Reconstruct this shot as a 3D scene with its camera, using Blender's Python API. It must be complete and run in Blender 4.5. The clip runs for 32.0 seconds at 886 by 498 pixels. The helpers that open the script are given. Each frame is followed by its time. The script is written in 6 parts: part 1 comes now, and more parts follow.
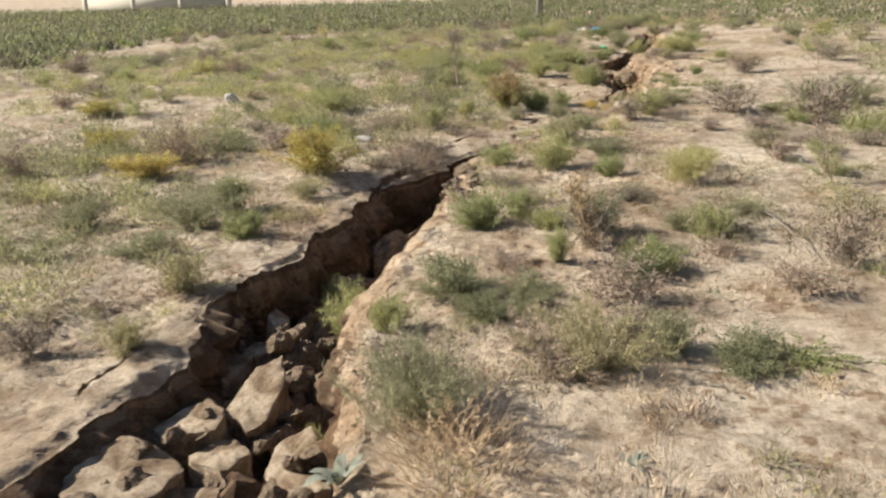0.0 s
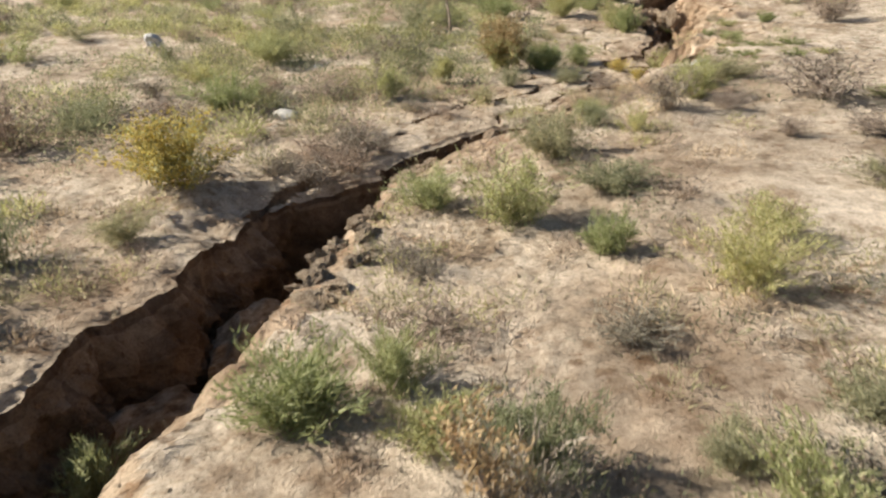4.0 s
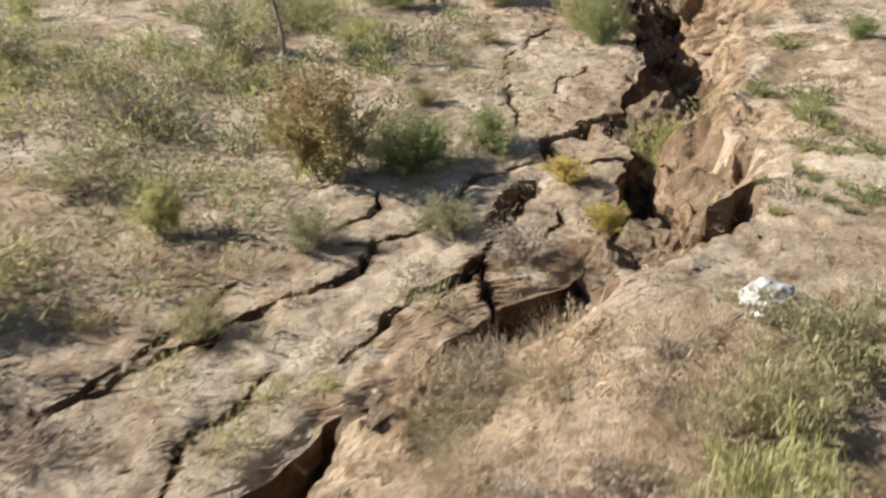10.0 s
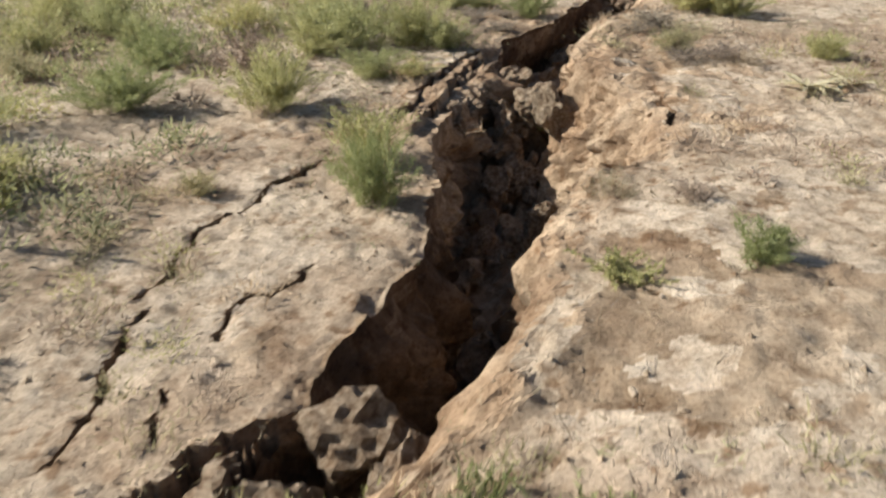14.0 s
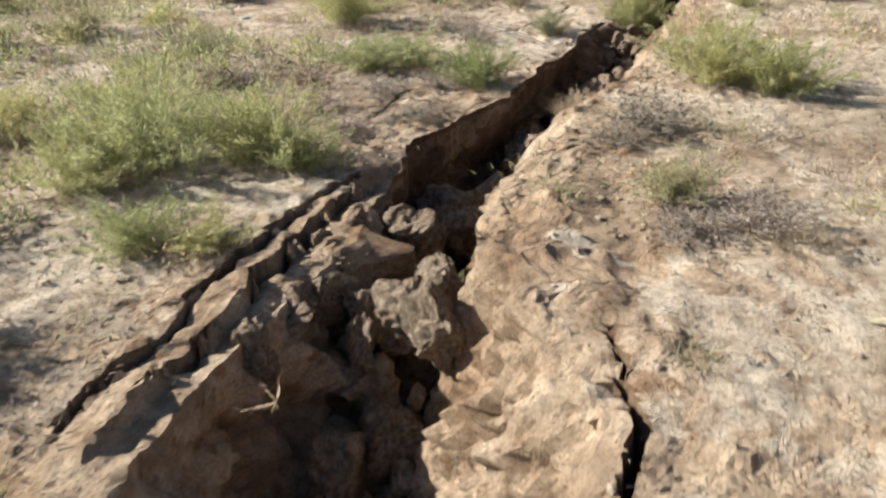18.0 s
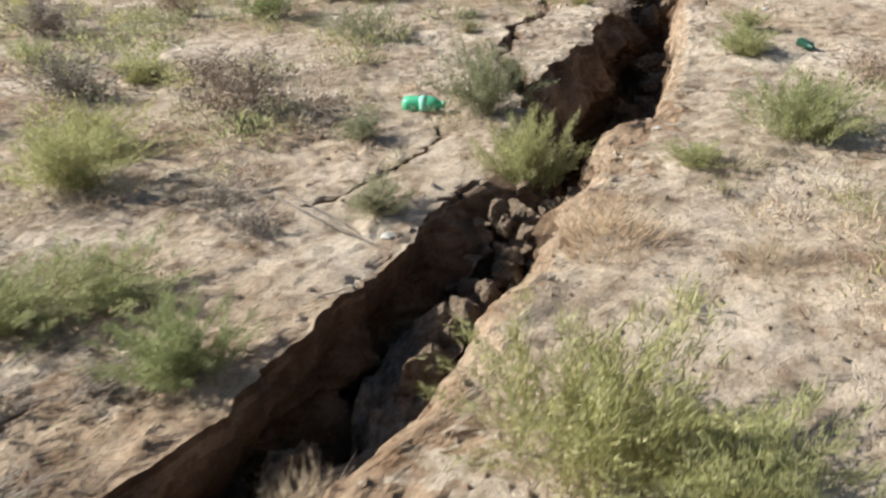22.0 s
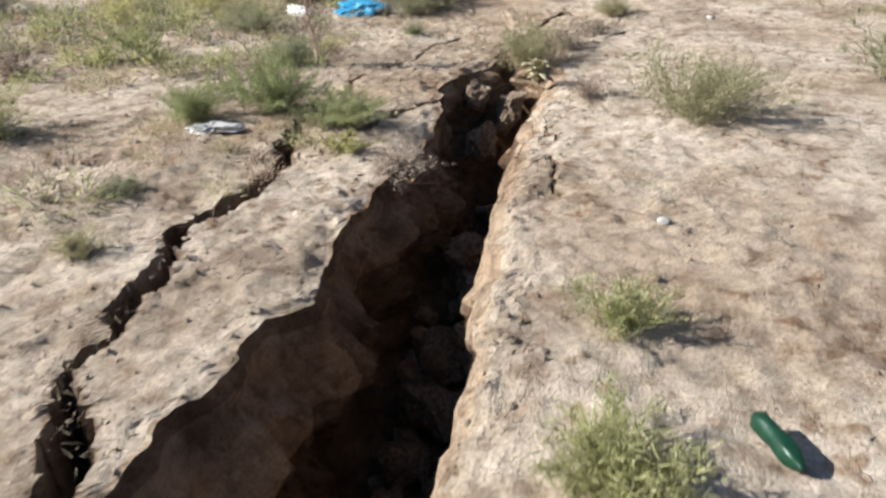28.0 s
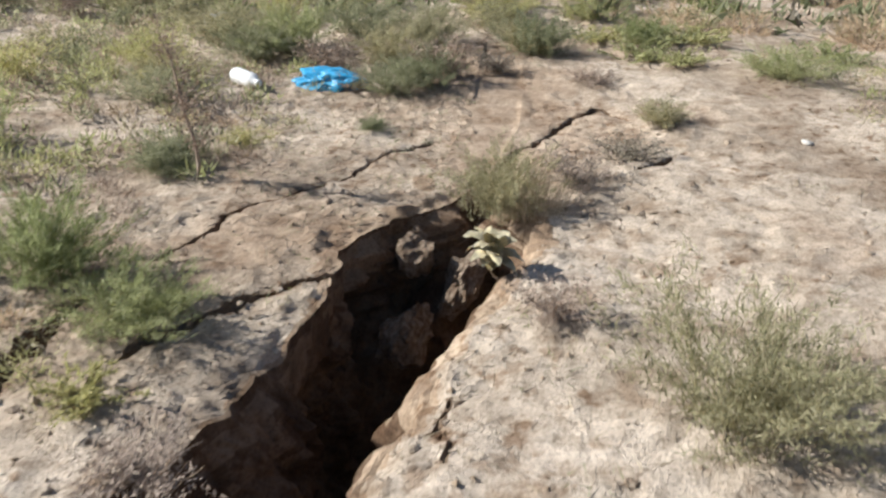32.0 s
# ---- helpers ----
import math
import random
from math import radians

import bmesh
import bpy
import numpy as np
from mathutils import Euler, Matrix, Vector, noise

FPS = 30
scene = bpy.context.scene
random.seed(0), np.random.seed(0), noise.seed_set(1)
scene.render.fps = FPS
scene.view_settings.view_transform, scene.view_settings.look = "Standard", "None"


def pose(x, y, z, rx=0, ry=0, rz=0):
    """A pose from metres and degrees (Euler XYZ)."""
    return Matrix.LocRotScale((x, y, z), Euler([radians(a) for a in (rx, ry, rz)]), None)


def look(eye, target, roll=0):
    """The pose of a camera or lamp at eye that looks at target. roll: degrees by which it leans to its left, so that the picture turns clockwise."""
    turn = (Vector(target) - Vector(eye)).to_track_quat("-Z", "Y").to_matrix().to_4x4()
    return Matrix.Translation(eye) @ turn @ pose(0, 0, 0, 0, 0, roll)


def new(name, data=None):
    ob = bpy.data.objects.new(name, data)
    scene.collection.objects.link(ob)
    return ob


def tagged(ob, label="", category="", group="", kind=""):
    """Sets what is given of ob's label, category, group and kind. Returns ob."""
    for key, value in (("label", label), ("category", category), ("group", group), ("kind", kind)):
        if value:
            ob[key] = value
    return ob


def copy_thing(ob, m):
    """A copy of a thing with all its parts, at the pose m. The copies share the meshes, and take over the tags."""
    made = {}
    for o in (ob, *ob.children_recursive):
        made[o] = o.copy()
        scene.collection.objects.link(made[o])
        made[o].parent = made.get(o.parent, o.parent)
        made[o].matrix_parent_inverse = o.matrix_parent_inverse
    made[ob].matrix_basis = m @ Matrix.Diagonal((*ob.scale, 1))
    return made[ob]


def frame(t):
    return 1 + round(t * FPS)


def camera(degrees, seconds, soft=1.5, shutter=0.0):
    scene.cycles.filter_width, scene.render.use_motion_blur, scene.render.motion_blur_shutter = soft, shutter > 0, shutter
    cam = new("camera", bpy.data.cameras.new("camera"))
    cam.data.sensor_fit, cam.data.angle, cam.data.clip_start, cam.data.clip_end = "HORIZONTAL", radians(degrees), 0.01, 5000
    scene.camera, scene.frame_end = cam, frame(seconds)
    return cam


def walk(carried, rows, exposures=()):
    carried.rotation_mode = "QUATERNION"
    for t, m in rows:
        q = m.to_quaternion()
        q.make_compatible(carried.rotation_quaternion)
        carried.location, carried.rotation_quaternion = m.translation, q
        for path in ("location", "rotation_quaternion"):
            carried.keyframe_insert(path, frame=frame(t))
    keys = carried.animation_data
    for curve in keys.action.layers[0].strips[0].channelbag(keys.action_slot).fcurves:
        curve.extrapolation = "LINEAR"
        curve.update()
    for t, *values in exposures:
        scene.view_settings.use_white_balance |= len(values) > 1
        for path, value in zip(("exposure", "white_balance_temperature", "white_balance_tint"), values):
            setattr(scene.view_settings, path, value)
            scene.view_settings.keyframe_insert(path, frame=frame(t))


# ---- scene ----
cam = camera(58.6, 32.0, soft=2.3, shutter=0.5)
METRES, EYE, TILT, LEAN, TURN = 21.0, 1.62, -18.9, 1.5, 0.0
ROWS = [
    (0.0, 0.0, 0.0, 0.0, 0.0, 0.0, -0.0),
    (0.5, 0.0031, 0.0146, 0.0028, 0.16, -0.11, -0.15),
    (1.0, 0.0044, 0.0295, 0.0088, -0.12, -0.83, 0.24),
    (1.5, 0.0085, 0.0454, 0.0126, -0.9, -1.92, 1.1),
    (2.0, 0.0113, 0.06, 0.0167, -1.61, -3.16, 1.51),
    (2.5, 0.0139, 0.0763, 0.0227, -1.63, -4.1, 1.15),
    (3.0, 0.0208, 0.0918, 0.0275, -0.88, -4.63, 0.35),
    (3.5, 0.0271, 0.1047, 0.0332, 0.77, -4.93, -0.69),
    (5.5, 0.0449, 0.1648, 0.0511, 8.08, -7.87, -4.07),
    (6.0, 0.0497, 0.1817, 0.0567, 8.53, -7.97, -3.71),
    (6.5, 0.0523, 0.1982, 0.0628, 8.49, -7.43, -2.93),
    (7.0, 0.0529, 0.216, 0.0697, 7.99, -6.84, -2.05),
    (7.5, 0.0564, 0.2334, 0.0751, 7.17, -6.58, -1.27),
    (8.0, 0.0597, 0.2489, 0.081, 6.36, -6.9, -1.01),
    (8.5, 0.0622, 0.2654, 0.0876, 5.64, -7.61, -1.03),
    (9.0, 0.0665, 0.2821, 0.0919, 4.83, -8.74, -0.98),
    (9.5, 0.0697, 0.2982, 0.0963, 4.0, -9.81, -0.88),
    (10.0, 0.0733, 0.3147, 0.1009, 3.04, -10.62, -0.96),
    (10.5, 0.0805, 0.3286, 0.1056, 1.98, -10.77, -1.26),
    (11.0, 0.0863, 0.3418, 0.1104, 1.04, -10.53, -1.8),
    (11.5, 0.0933, 0.3545, 0.1152, 0.69, -10.21, -2.43),
    (12.0, 0.1017, 0.3676, 0.1188, 0.6, -10.06, -2.83),
    (12.5, 0.1082, 0.3822, 0.1228, 0.96, -10.07, -2.95),
    (13.0, 0.1144, 0.3954, 0.1282, 1.32, -9.95, -2.95),
    (13.5, 0.1228, 0.4092, 0.1325, 1.39, -9.59, -2.87),
    (14.0, 0.1278, 0.4233, 0.1373, 1.38, -9.12, -2.77),
    (14.5, 0.1321, 0.4371, 0.1427, 1.47, -8.89, -2.78),
    (16.5, 0.1517, 0.4946, 0.1611, 2.62, -10.0, -1.75),
    (17.0, 0.1544, 0.5104, 0.1662, 3.14, -10.22, -1.66),
    (17.5, 0.1586, 0.5239, 0.1715, 3.97, -10.36, -1.68),
    (18.0, 0.1634, 0.538, 0.1764, 4.93, -10.44, -1.71),
    (18.5, 0.1668, 0.5536, 0.1813, 5.89, -10.58, -1.75),
    (19.0, 0.1724, 0.5678, 0.1864, 6.56, -10.43, -1.6),
    (19.5, 0.1774, 0.5814, 0.1921, 6.87, -9.97, -1.3),
    (20.0, 0.1806, 0.5963, 0.1976, 6.87, -9.35, -0.95),
    (20.5, 0.1856, 0.6105, 0.2021, 6.48, -8.8, -0.71),
    (21.0, 0.19, 0.6239, 0.2074, 5.98, -8.52, -0.45),
    (21.5, 0.1943, 0.6399, 0.2128, 5.28, -8.79, -0.33),
    (22.0, 0.1998, 0.6535, 0.2184, 4.58, -9.27, -0.2),
    (22.5, 0.2053, 0.6675, 0.2233, 3.94, -9.66, 0.11),
    (23.0, 0.2097, 0.6826, 0.2285, 3.63, -9.9, 0.16),
    (23.5, 0.2146, 0.6949, 0.2332, 3.63, -10.02, -0.07),
    (24.0, 0.2218, 0.708, 0.2378, 3.8, -10.1, -0.15),
    (24.5, 0.2268, 0.7222, 0.2421, 3.93, -10.24, -0.29),
    (25.0, 0.2313, 0.736, 0.2482, 3.93, -10.48, -0.21),
    (25.5, 0.236, 0.7501, 0.2527, 3.34, -10.67, 0.33),
    (27.5, 0.244, 0.7981, 0.268, -1.19, -10.0, 1.02),
    (28.0, 0.2447, 0.8101, 0.2722, -2.36, -9.06, 0.72),
    (28.5, 0.2488, 0.8205, 0.2749, -3.26, -8.18, 0.19),
    (29.0, 0.2555, 0.832, 0.279, -3.65, -7.3, -0.34),
    (29.5, 0.2596, 0.8447, 0.2821, -3.06, -6.73, -1.23),
    (30.0, 0.2635, 0.8548, 0.2869, -1.54, -6.53, -2.38),
    (30.5, 0.2695, 0.8651, 0.2896, 0.4, -6.7, -3.36),
    (31.0, 0.2735, 0.8752, 0.293, 2.2, -7.02, -4.11),
    (31.5, 0.2768, 0.8904, 0.2972, 3.58, -7.45, -4.44),
    (32.0, 0.2805, 0.9026, 0.3028, 4.2, -7.75, -4.12),
]
walk(cam, [(t, pose(0, 0, EYE, TILT, LEAN, TURN) @ pose(METRES * x, METRES * y, METRES * z, 90 + pitch, roll, yaw)) for t, x, y, z, yaw, pitch, roll in ROWS],
     [(0.0, 0.66, 6270, 10), (3.0, 0.74, 6280, 10), (8.0, 0.65, 6180, 10), (10.0, 0.64, 6170, 10), (12.0, 0.68, 6170, 10), (13.0, 0.67, 6150, 10), (14.5, 0.62, 6110, 10), (17.0, 0.87, 5980, 9), (19.0, 0.83, 5900, 9), (21.0, 0.75, 5820, 9), (23.0, 0.67, 5810, 9), (25.0, 0.62, 5790, 11), (28.0, 0.73, 5690, 11), (30.0, 0.68, 5690, 11), (32.0, 0.65, 5680, 11)])

# ---- daylight ----
SUN_ELEVATION, SUN_AZIMUTH = 33.0, 275.0          # degrees; azimuth clockwise from +y
world = bpy.data.worlds.new("sky")
scene.world = world
world.use_nodes = True
wn = world.node_tree
sky = wn.nodes.new("ShaderNodeTexSky")
sky.sky_type, sky.sun_disc = "NISHITA", False
sky.sun_elevation, sky.sun_rotation = radians(SUN_ELEVATION), radians(SUN_AZIMUTH)
wn.links.new(sky.outputs[0], wn.nodes["Background"].inputs[0])
wn.nodes["Background"].inputs[1].default_value = 0.06
sun = new("sun", bpy.data.lights.new("sun", "SUN"))
sun.data.energy, sun.data.angle, sun.data.color = 5.8, radians(0.5), (1.0, 0.94, 0.83)
_a, _e = radians(SUN_AZIMUTH), radians(SUN_ELEVATION)
sun.matrix_world = look((0, 0, 0), (-math.sin(_a) * math.cos(_e), -math.cos(_a) * math.cos(_e), -math.sin(_e)))


# ---- materials ----
def material(name, rough=0.9):
    m = bpy.data.materials.new(name)
    m.use_nodes = True
    t = m.node_tree
    b = t.nodes["Principled BSDF"]
    b.inputs["Roughness"].default_value = rough
    b.inputs["Specular IOR Level"].default_value = 0.25
    return m, t, b


def add(t, kind, **sets):
    n = t.nodes.new(kind)
    for k, v in sets.items():
        n.inputs[k.replace("_", " ")].default_value = v
    return n


def coords(t):
    return t.nodes.new("ShaderNodeTexCoord").outputs["Object"]


def grain(t, vec, scale, detail=6.0, rough=0.6):
    n = add(t, "ShaderNodeTexNoise", Scale=scale, Detail=detail, Roughness=rough)
    t.links.new(vec, n.inputs["Vector"])
    return n.outputs["Fac"]


def ramp(t, fac, stops):
    n = t.nodes.new("ShaderNodeValToRGB")
    e = n.color_ramp.elements
    while len(e) < len(stops):
        e.new(0.5)
    for k, (p, c) in zip(e, stops):
        k.position, k.color = p, (*c, 1)
    t.links.new(fac, n.inputs[0])
    return n.outputs[0]


def mix(t, fac, a, b, mode="MIX"):
    n = t.nodes.new("ShaderNodeMix")
    n.data_type, n.blend_type = "RGBA", mode
    for v, i in ((fac, 0), (a, 6), (b, 7)):
        if hasattr(v, "is_output"):
            t.links.new(v, n.inputs[i])
        else:
            n.inputs[i].default_value = v if i == 0 else (*v, 1)
    return n.outputs[2]


def bump(t, b, height, strength, distance):
    n = add(t, "ShaderNodeBump", Strength=strength, Distance=distance)
    t.links.new(height, n.inputs["Height"])
    t.links.new(n.outputs[0], b.inputs["Normal"])


def soil(name, pale, mid, dark, patch=1.3):
    m, t, b = material(name, 0.95)
    v = coords(t)
    big = ramp(t, grain(t, v, patch, 5, 0.55), [(0.36, dark), (0.47, mid), (0.6, pale)])
    fine = ramp(t, grain(t, v, 17, 8, 0.7), [(0.3, (0.62, 0.57, 0.51)), (0.5, (0.95, 0.93, 0.9)), (0.7, (1.12, 1.1, 1.06))])
    crumb = ramp(t, grain(t, v, 95, 5, 0.7), [(0.33, (0.6, 0.56, 0.52)), (0.5, (1, 1, 1)), (0.7, (1.12, 1.1, 1.08))])
    blot = ramp(t, grain(t, v, 5.5, 7, 0.68), [(0.36, (0.6, 0.53, 0.46)), (0.45, (0.85, 0.82, 0.78)), (0.56, (1.04, 1.03, 1.01)), (0.7, (1.14, 1.13, 1.11))])
    wide = ramp(t, grain(t, v, patch * 0.45, 4, 0.6), [(0.38, (0.84, 0.77, 0.71)), (0.5, (1.0, 0.99, 0.98)), (0.64, (1.06, 1.06, 1.07))])
    big = mix(t, 1.0, big, wide, "MULTIPLY")
    where = ramp(t, grain(t, v, 1.5, 3, 0.6), [(0.46, (0, 0, 0)), (0.6, (1, 1, 1))])
    speck = ramp(t, grain(t, v, 15, 3, 0.55), [(0.54, (1, 1, 1)), (0.64, (0.58, 0.49, 0.41))])
    big = mix(t, where, big, mix(t, 1.0, big, speck, "MULTIPLY"))
    c = mix(t, 1.0, mix(t, 1.0, mix(t, 1.0, big, blot, "MULTIPLY"), fine, "MULTIPLY"), crumb, "MULTIPLY")
    t.links.new(c, b.inputs["Base Color"])
    bump(t, b, mix(t, 0.4, grain(t, v, 30, 8, 0.7), grain(t, v, 120, 4, 0.7)), 0.9, 0.03)
    return m


CRUST = soil("dry_crust", (0.645, 0.553, 0.44), (0.56, 0.468, 0.362), (0.415, 0.335, 0.25))
# raw soil of rift walls and floor, with extra shade put into its colour
SHADED_EARTH = soil("shaded_raw_earth", (0.26, 0.18, 0.117), (0.195, 0.132, 0.083), (0.13, 0.087, 0.056), 4.0)
# tan bank soil; also lightens the sunlit top of the east wall
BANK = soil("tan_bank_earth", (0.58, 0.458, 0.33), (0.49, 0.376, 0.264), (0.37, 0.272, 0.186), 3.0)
# mid tone: upper-wall light put into colour; also brown soil of cracks and banks
MID_EARTH = soil("mid_brown_earth", (0.38, 0.28, 0.192), (0.3, 0.218, 0.148), (0.21, 0.15, 0.1), 4.0)
STRAW_SOIL = soil("straw_soil", (0.52, 0.42, 0.31), (0.45, 0.355, 0.255), (0.36, 0.275, 0.19), 2.2)
PALE_CRUST = soil("pale_crust", (0.68, 0.586, 0.472), (0.62, 0.53, 0.42), (0.53, 0.446, 0.346))
CLOD = soil("clod_earth", (0.53, 0.43, 0.325), (0.45, 0.355, 0.26), (0.33, 0.25, 0.178), 6.0)
LUMP = soil("lump_earth", (0.56, 0.465, 0.35), (0.47, 0.38, 0.28), (0.36, 0.28, 0.2), 6.0)


def plant(name, a, b_, c, through_leaf=0.35):
    m, t, b = material(name, 0.75)
    isl = t.nodes.new("ShaderNodeNewGeometry").outputs["Random Per Island"]
    own = t.nodes.new("ShaderNodeObjectInfo").outputs["Random"]
    col = ramp(t, isl, [(0.0, a), (0.55, b_), (1.0, c)])
    tone = ramp(t, own, [(0.0, (0.72, 0.78, 0.7)), (0.5, (1, 1, 1)), (1.0, (1.25, 1.15, 1.05))])
    col = mix(t, 1.0, col, tone, "MULTIPLY")
    t.links.new(col, b.inputs["Base Color"])
    tr = t.nodes.new("ShaderNodeBsdfTranslucent")
    t.links.new(col, tr.inputs[0])
    ms = t.nodes.new("ShaderNodeMixShader")
    ms.inputs[0].default_value = through_leaf
    t.links.new(b.outputs[0], ms.inputs[1])
    t.links.new(tr.outputs[0], ms.inputs[2])
    t.links.new(ms.outputs[0], t.nodes["Material Output"].inputs[0])
    return m


LEAF = {
    "g": plant("green_leaf", (0.25, 0.255, 0.1), (0.38, 0.38, 0.17), (0.53, 0.51, 0.29), 0.5),
    "o": plant("olive_leaf", (0.21, 0.205, 0.11), (0.33, 0.315, 0.18), (0.48, 0.445, 0.29), 0.5),
    "p": plant("pale_leaf", (0.26, 0.265, 0.095), (0.41, 0.405, 0.18), (0.58, 0.545, 0.31), 0.45),
    "k": plant("grey_olive_leaf", (0.15, 0.155, 0.08), (0.25, 0.25, 0.14), (0.38, 0.365, 0.22), 0.5),
    "y": plant("yellow_bloom", (0.5, 0.36, 0.085), (0.64, 0.48, 0.13), (0.7, 0.58, 0.22), 0.4),
    "d": plant("dry_twig", (0.17, 0.13, 0.1), (0.3, 0.235, 0.18), (0.46, 0.38, 0.3), 0.15),
    "r": plant("rusty_seed", (0.3, 0.19, 0.09), (0.44, 0.31, 0.16), (0.56, 0.42, 0.24), 0.35),
    "w": plant("straw", (0.32, 0.245, 0.155), (0.5, 0.4, 0.27), (0.64, 0.53, 0.38), 0.3),
}
STEM = plant("stem", (0.13, 0.1, 0.06), (0.2, 0.16, 0.1), (0.28, 0.22, 0.14), 0.0)


# ---- noise on arrays ----
_perm = np.random.RandomState(7).permutation(4096)


def _lattice(i, j, k):
    return _perm[(_perm[(_perm[i & 4095] + j) & 4095] + k) & 4095] / 2047.5 - 1.0


def vnoise(x, y, z=0.0):
    """Value noise, -1 to 1, on arrays of metres."""
    x, y, z = np.broadcast_arrays(np.asarray(x, float), np.asarray(y, float), np.asarray(z, float))
    i, j, k = (np.floor(a).astype(np.int64) for a in (x, y, z))
    u, v, w = (a - b for a, b in ((x, i), (y, j), (z, k)))
    u, v, w = (a * a * (3 - 2 * a) for a in (u, v, w))
    out = 0.0
    for a, fa in ((0, 1 - u), (1, u)):
        for b, fb in ((0, 1 - v), (1, v)):
            for c, fc in ((0, 1 - w), (1, w)):
                out = out + fa * fb * fc * _lattice(i + a, j + b, k + c)
    return out


def fbm(x, y, z=0.0, octaves=4):
    x, y, z = (np.asarray(a, float) for a in (x, y, z))
    return sum(vnoise(x * 2**o + 17 * o, y * 2**o - 9 * o, z * 2**o + 5 * o) * 0.5**o for o in range(octaves))


def blocky(x, y, levels=2.5):
    """Noise in steps with steep sides, like broken soil."""
    v = vnoise(x, y) * levels
    f = np.floor(v)
    return (f + smooth(0.3, 0.7, v - f)) / levels


def smooth(a, b, v):
    t = np.clip((np.asarray(v, float) - a) / (b - a), 0, 1)
    return t * t * (3 - 2 * t)


# ---- the plan of the rift: y, west lip, east lip, depth ----
OPEN_RIFT = [(-9.0, -1.9, -0.5, 0.6), (0.5, -1.75, -0.35, 0.6), (2.3, -1.55, -0.36, 0.32), (2.56, -1.47, -0.36, 0.3), (2.8, -1.38, -0.36, 0.32), (3.0, -1.26, -0.39, 0.36), (3.2, -1.19, -0.41, 0.42), (3.45, -1.2, -0.38, 0.42),
             (3.9, -1.31, -0.29, 0.36), (4.1, -1.23, -0.23, 0.7), (4.3, -1.15, -0.17, 0.9), (4.8, -0.93, -0.06, 0.95), (5.28, -0.94, 0.02, 0.95), (5.42, -0.88, 0.06, 0.95), (5.62, -0.72, 0.1, 0.95),
             (6.08, -0.7, 0.17, 0.9), (6.6, -0.64, 0.22, 0.8), (6.9, -0.5, 0.25, 0.6)]
NECK = [(7.03, -0.26, 0.26, 0.8), (7.12, -0.02, 0.28, 0.8), (7.33, 0.05, 0.38, 0.8), (7.55, 0.11, 0.52, 0.8), (7.72, 0.25, 0.68, 0.8), (7.8, 0.31, 0.82, 0.75), (7.88, 0.4, 0.9, 0.75), (7.98, 0.5, 0.93, 0.75), (8.08, 0.66, 0.97, 0.75), (8.16, 0.82, 1.03, 0.7), (8.26, 0.91, 1.09, 0.6),
        (8.4, 0.98, 1.12, 0.6), (8.52, 1.03, 1.14, 0.5), (8.6, 1.08, 1.15, 0.3), (8.66, 1.17, 1.2, 0.06), (8.76, 1.3, 1.34, 0.06), (8.82, 1.36, 1.56, 0.4), (8.94, 1.41, 1.7, 0.65), (9.08, 1.5, 1.82, 0.65), (9.18, 1.57, 1.87, 0.55), (9.26, 1.7, 1.87, 0.35), (9.31, 1.81, 1.86, 0.06), (9.42, 1.92, 1.96, 0.06)]
POCKETS = [(9.5, 2.0, 2.24, 0.7), (9.7, 2.0, 2.3, 0.95), (9.95, 2.05, 2.32, 0.95), (10.22, 2.1, 2.3, 0.85), (10.36, 2.13, 2.28, 0.3), (10.5, 2.2, 2.42, 0.22), (10.75, 2.12, 2.62, 0.25), (10.88, 2.18, 2.7, 0.6),
           (11.05, 2.26, 2.76, 0.9), (11.34, 2.27, 2.86, 1.0), (11.65, 2.41, 2.91, 1.0), (12.0, 2.52, 2.99, 1.0), (12.31, 2.54, 3.1, 1.0), (12.73, 2.53, 3.46, 0.85),
           (13.0, 2.51, 3.62, 0.76), (13.33, 2.49, 3.64, 0.74), (13.76, 2.57, 3.48, 0.66), (14.12, 2.7, 3.28, 0.44)]
DEEP_RIFT = [(14.36, 2.78, 3.28, 0.36), (14.75, 2.85, 3.43, 0.42), (14.95, 2.88, 3.55, 0.75), (15.2, 2.91, 3.58, 0.8), (15.42, 2.9, 3.66, 0.8), (15.64, 3.03, 3.73, 0.8), (15.82, 3.15, 3.84, 0.8), (16.05, 3.34, 3.97, 0.75),
             (16.4, 3.44, 4.09, 0.7), (16.8, 3.59, 4.25, 0.65), (17.2, 3.77, 4.4, 0.55), (17.5, 3.86, 4.5, 0.35), (17.7, 4.03, 4.53, 0.22), (17.93, 4.12, 4.57, 0.35), (18.04, 4.15, 4.66, 0.45), (18.13, 4.18, 4.78, 0.55), (18.19, 4.2, 4.88, 0.7)]
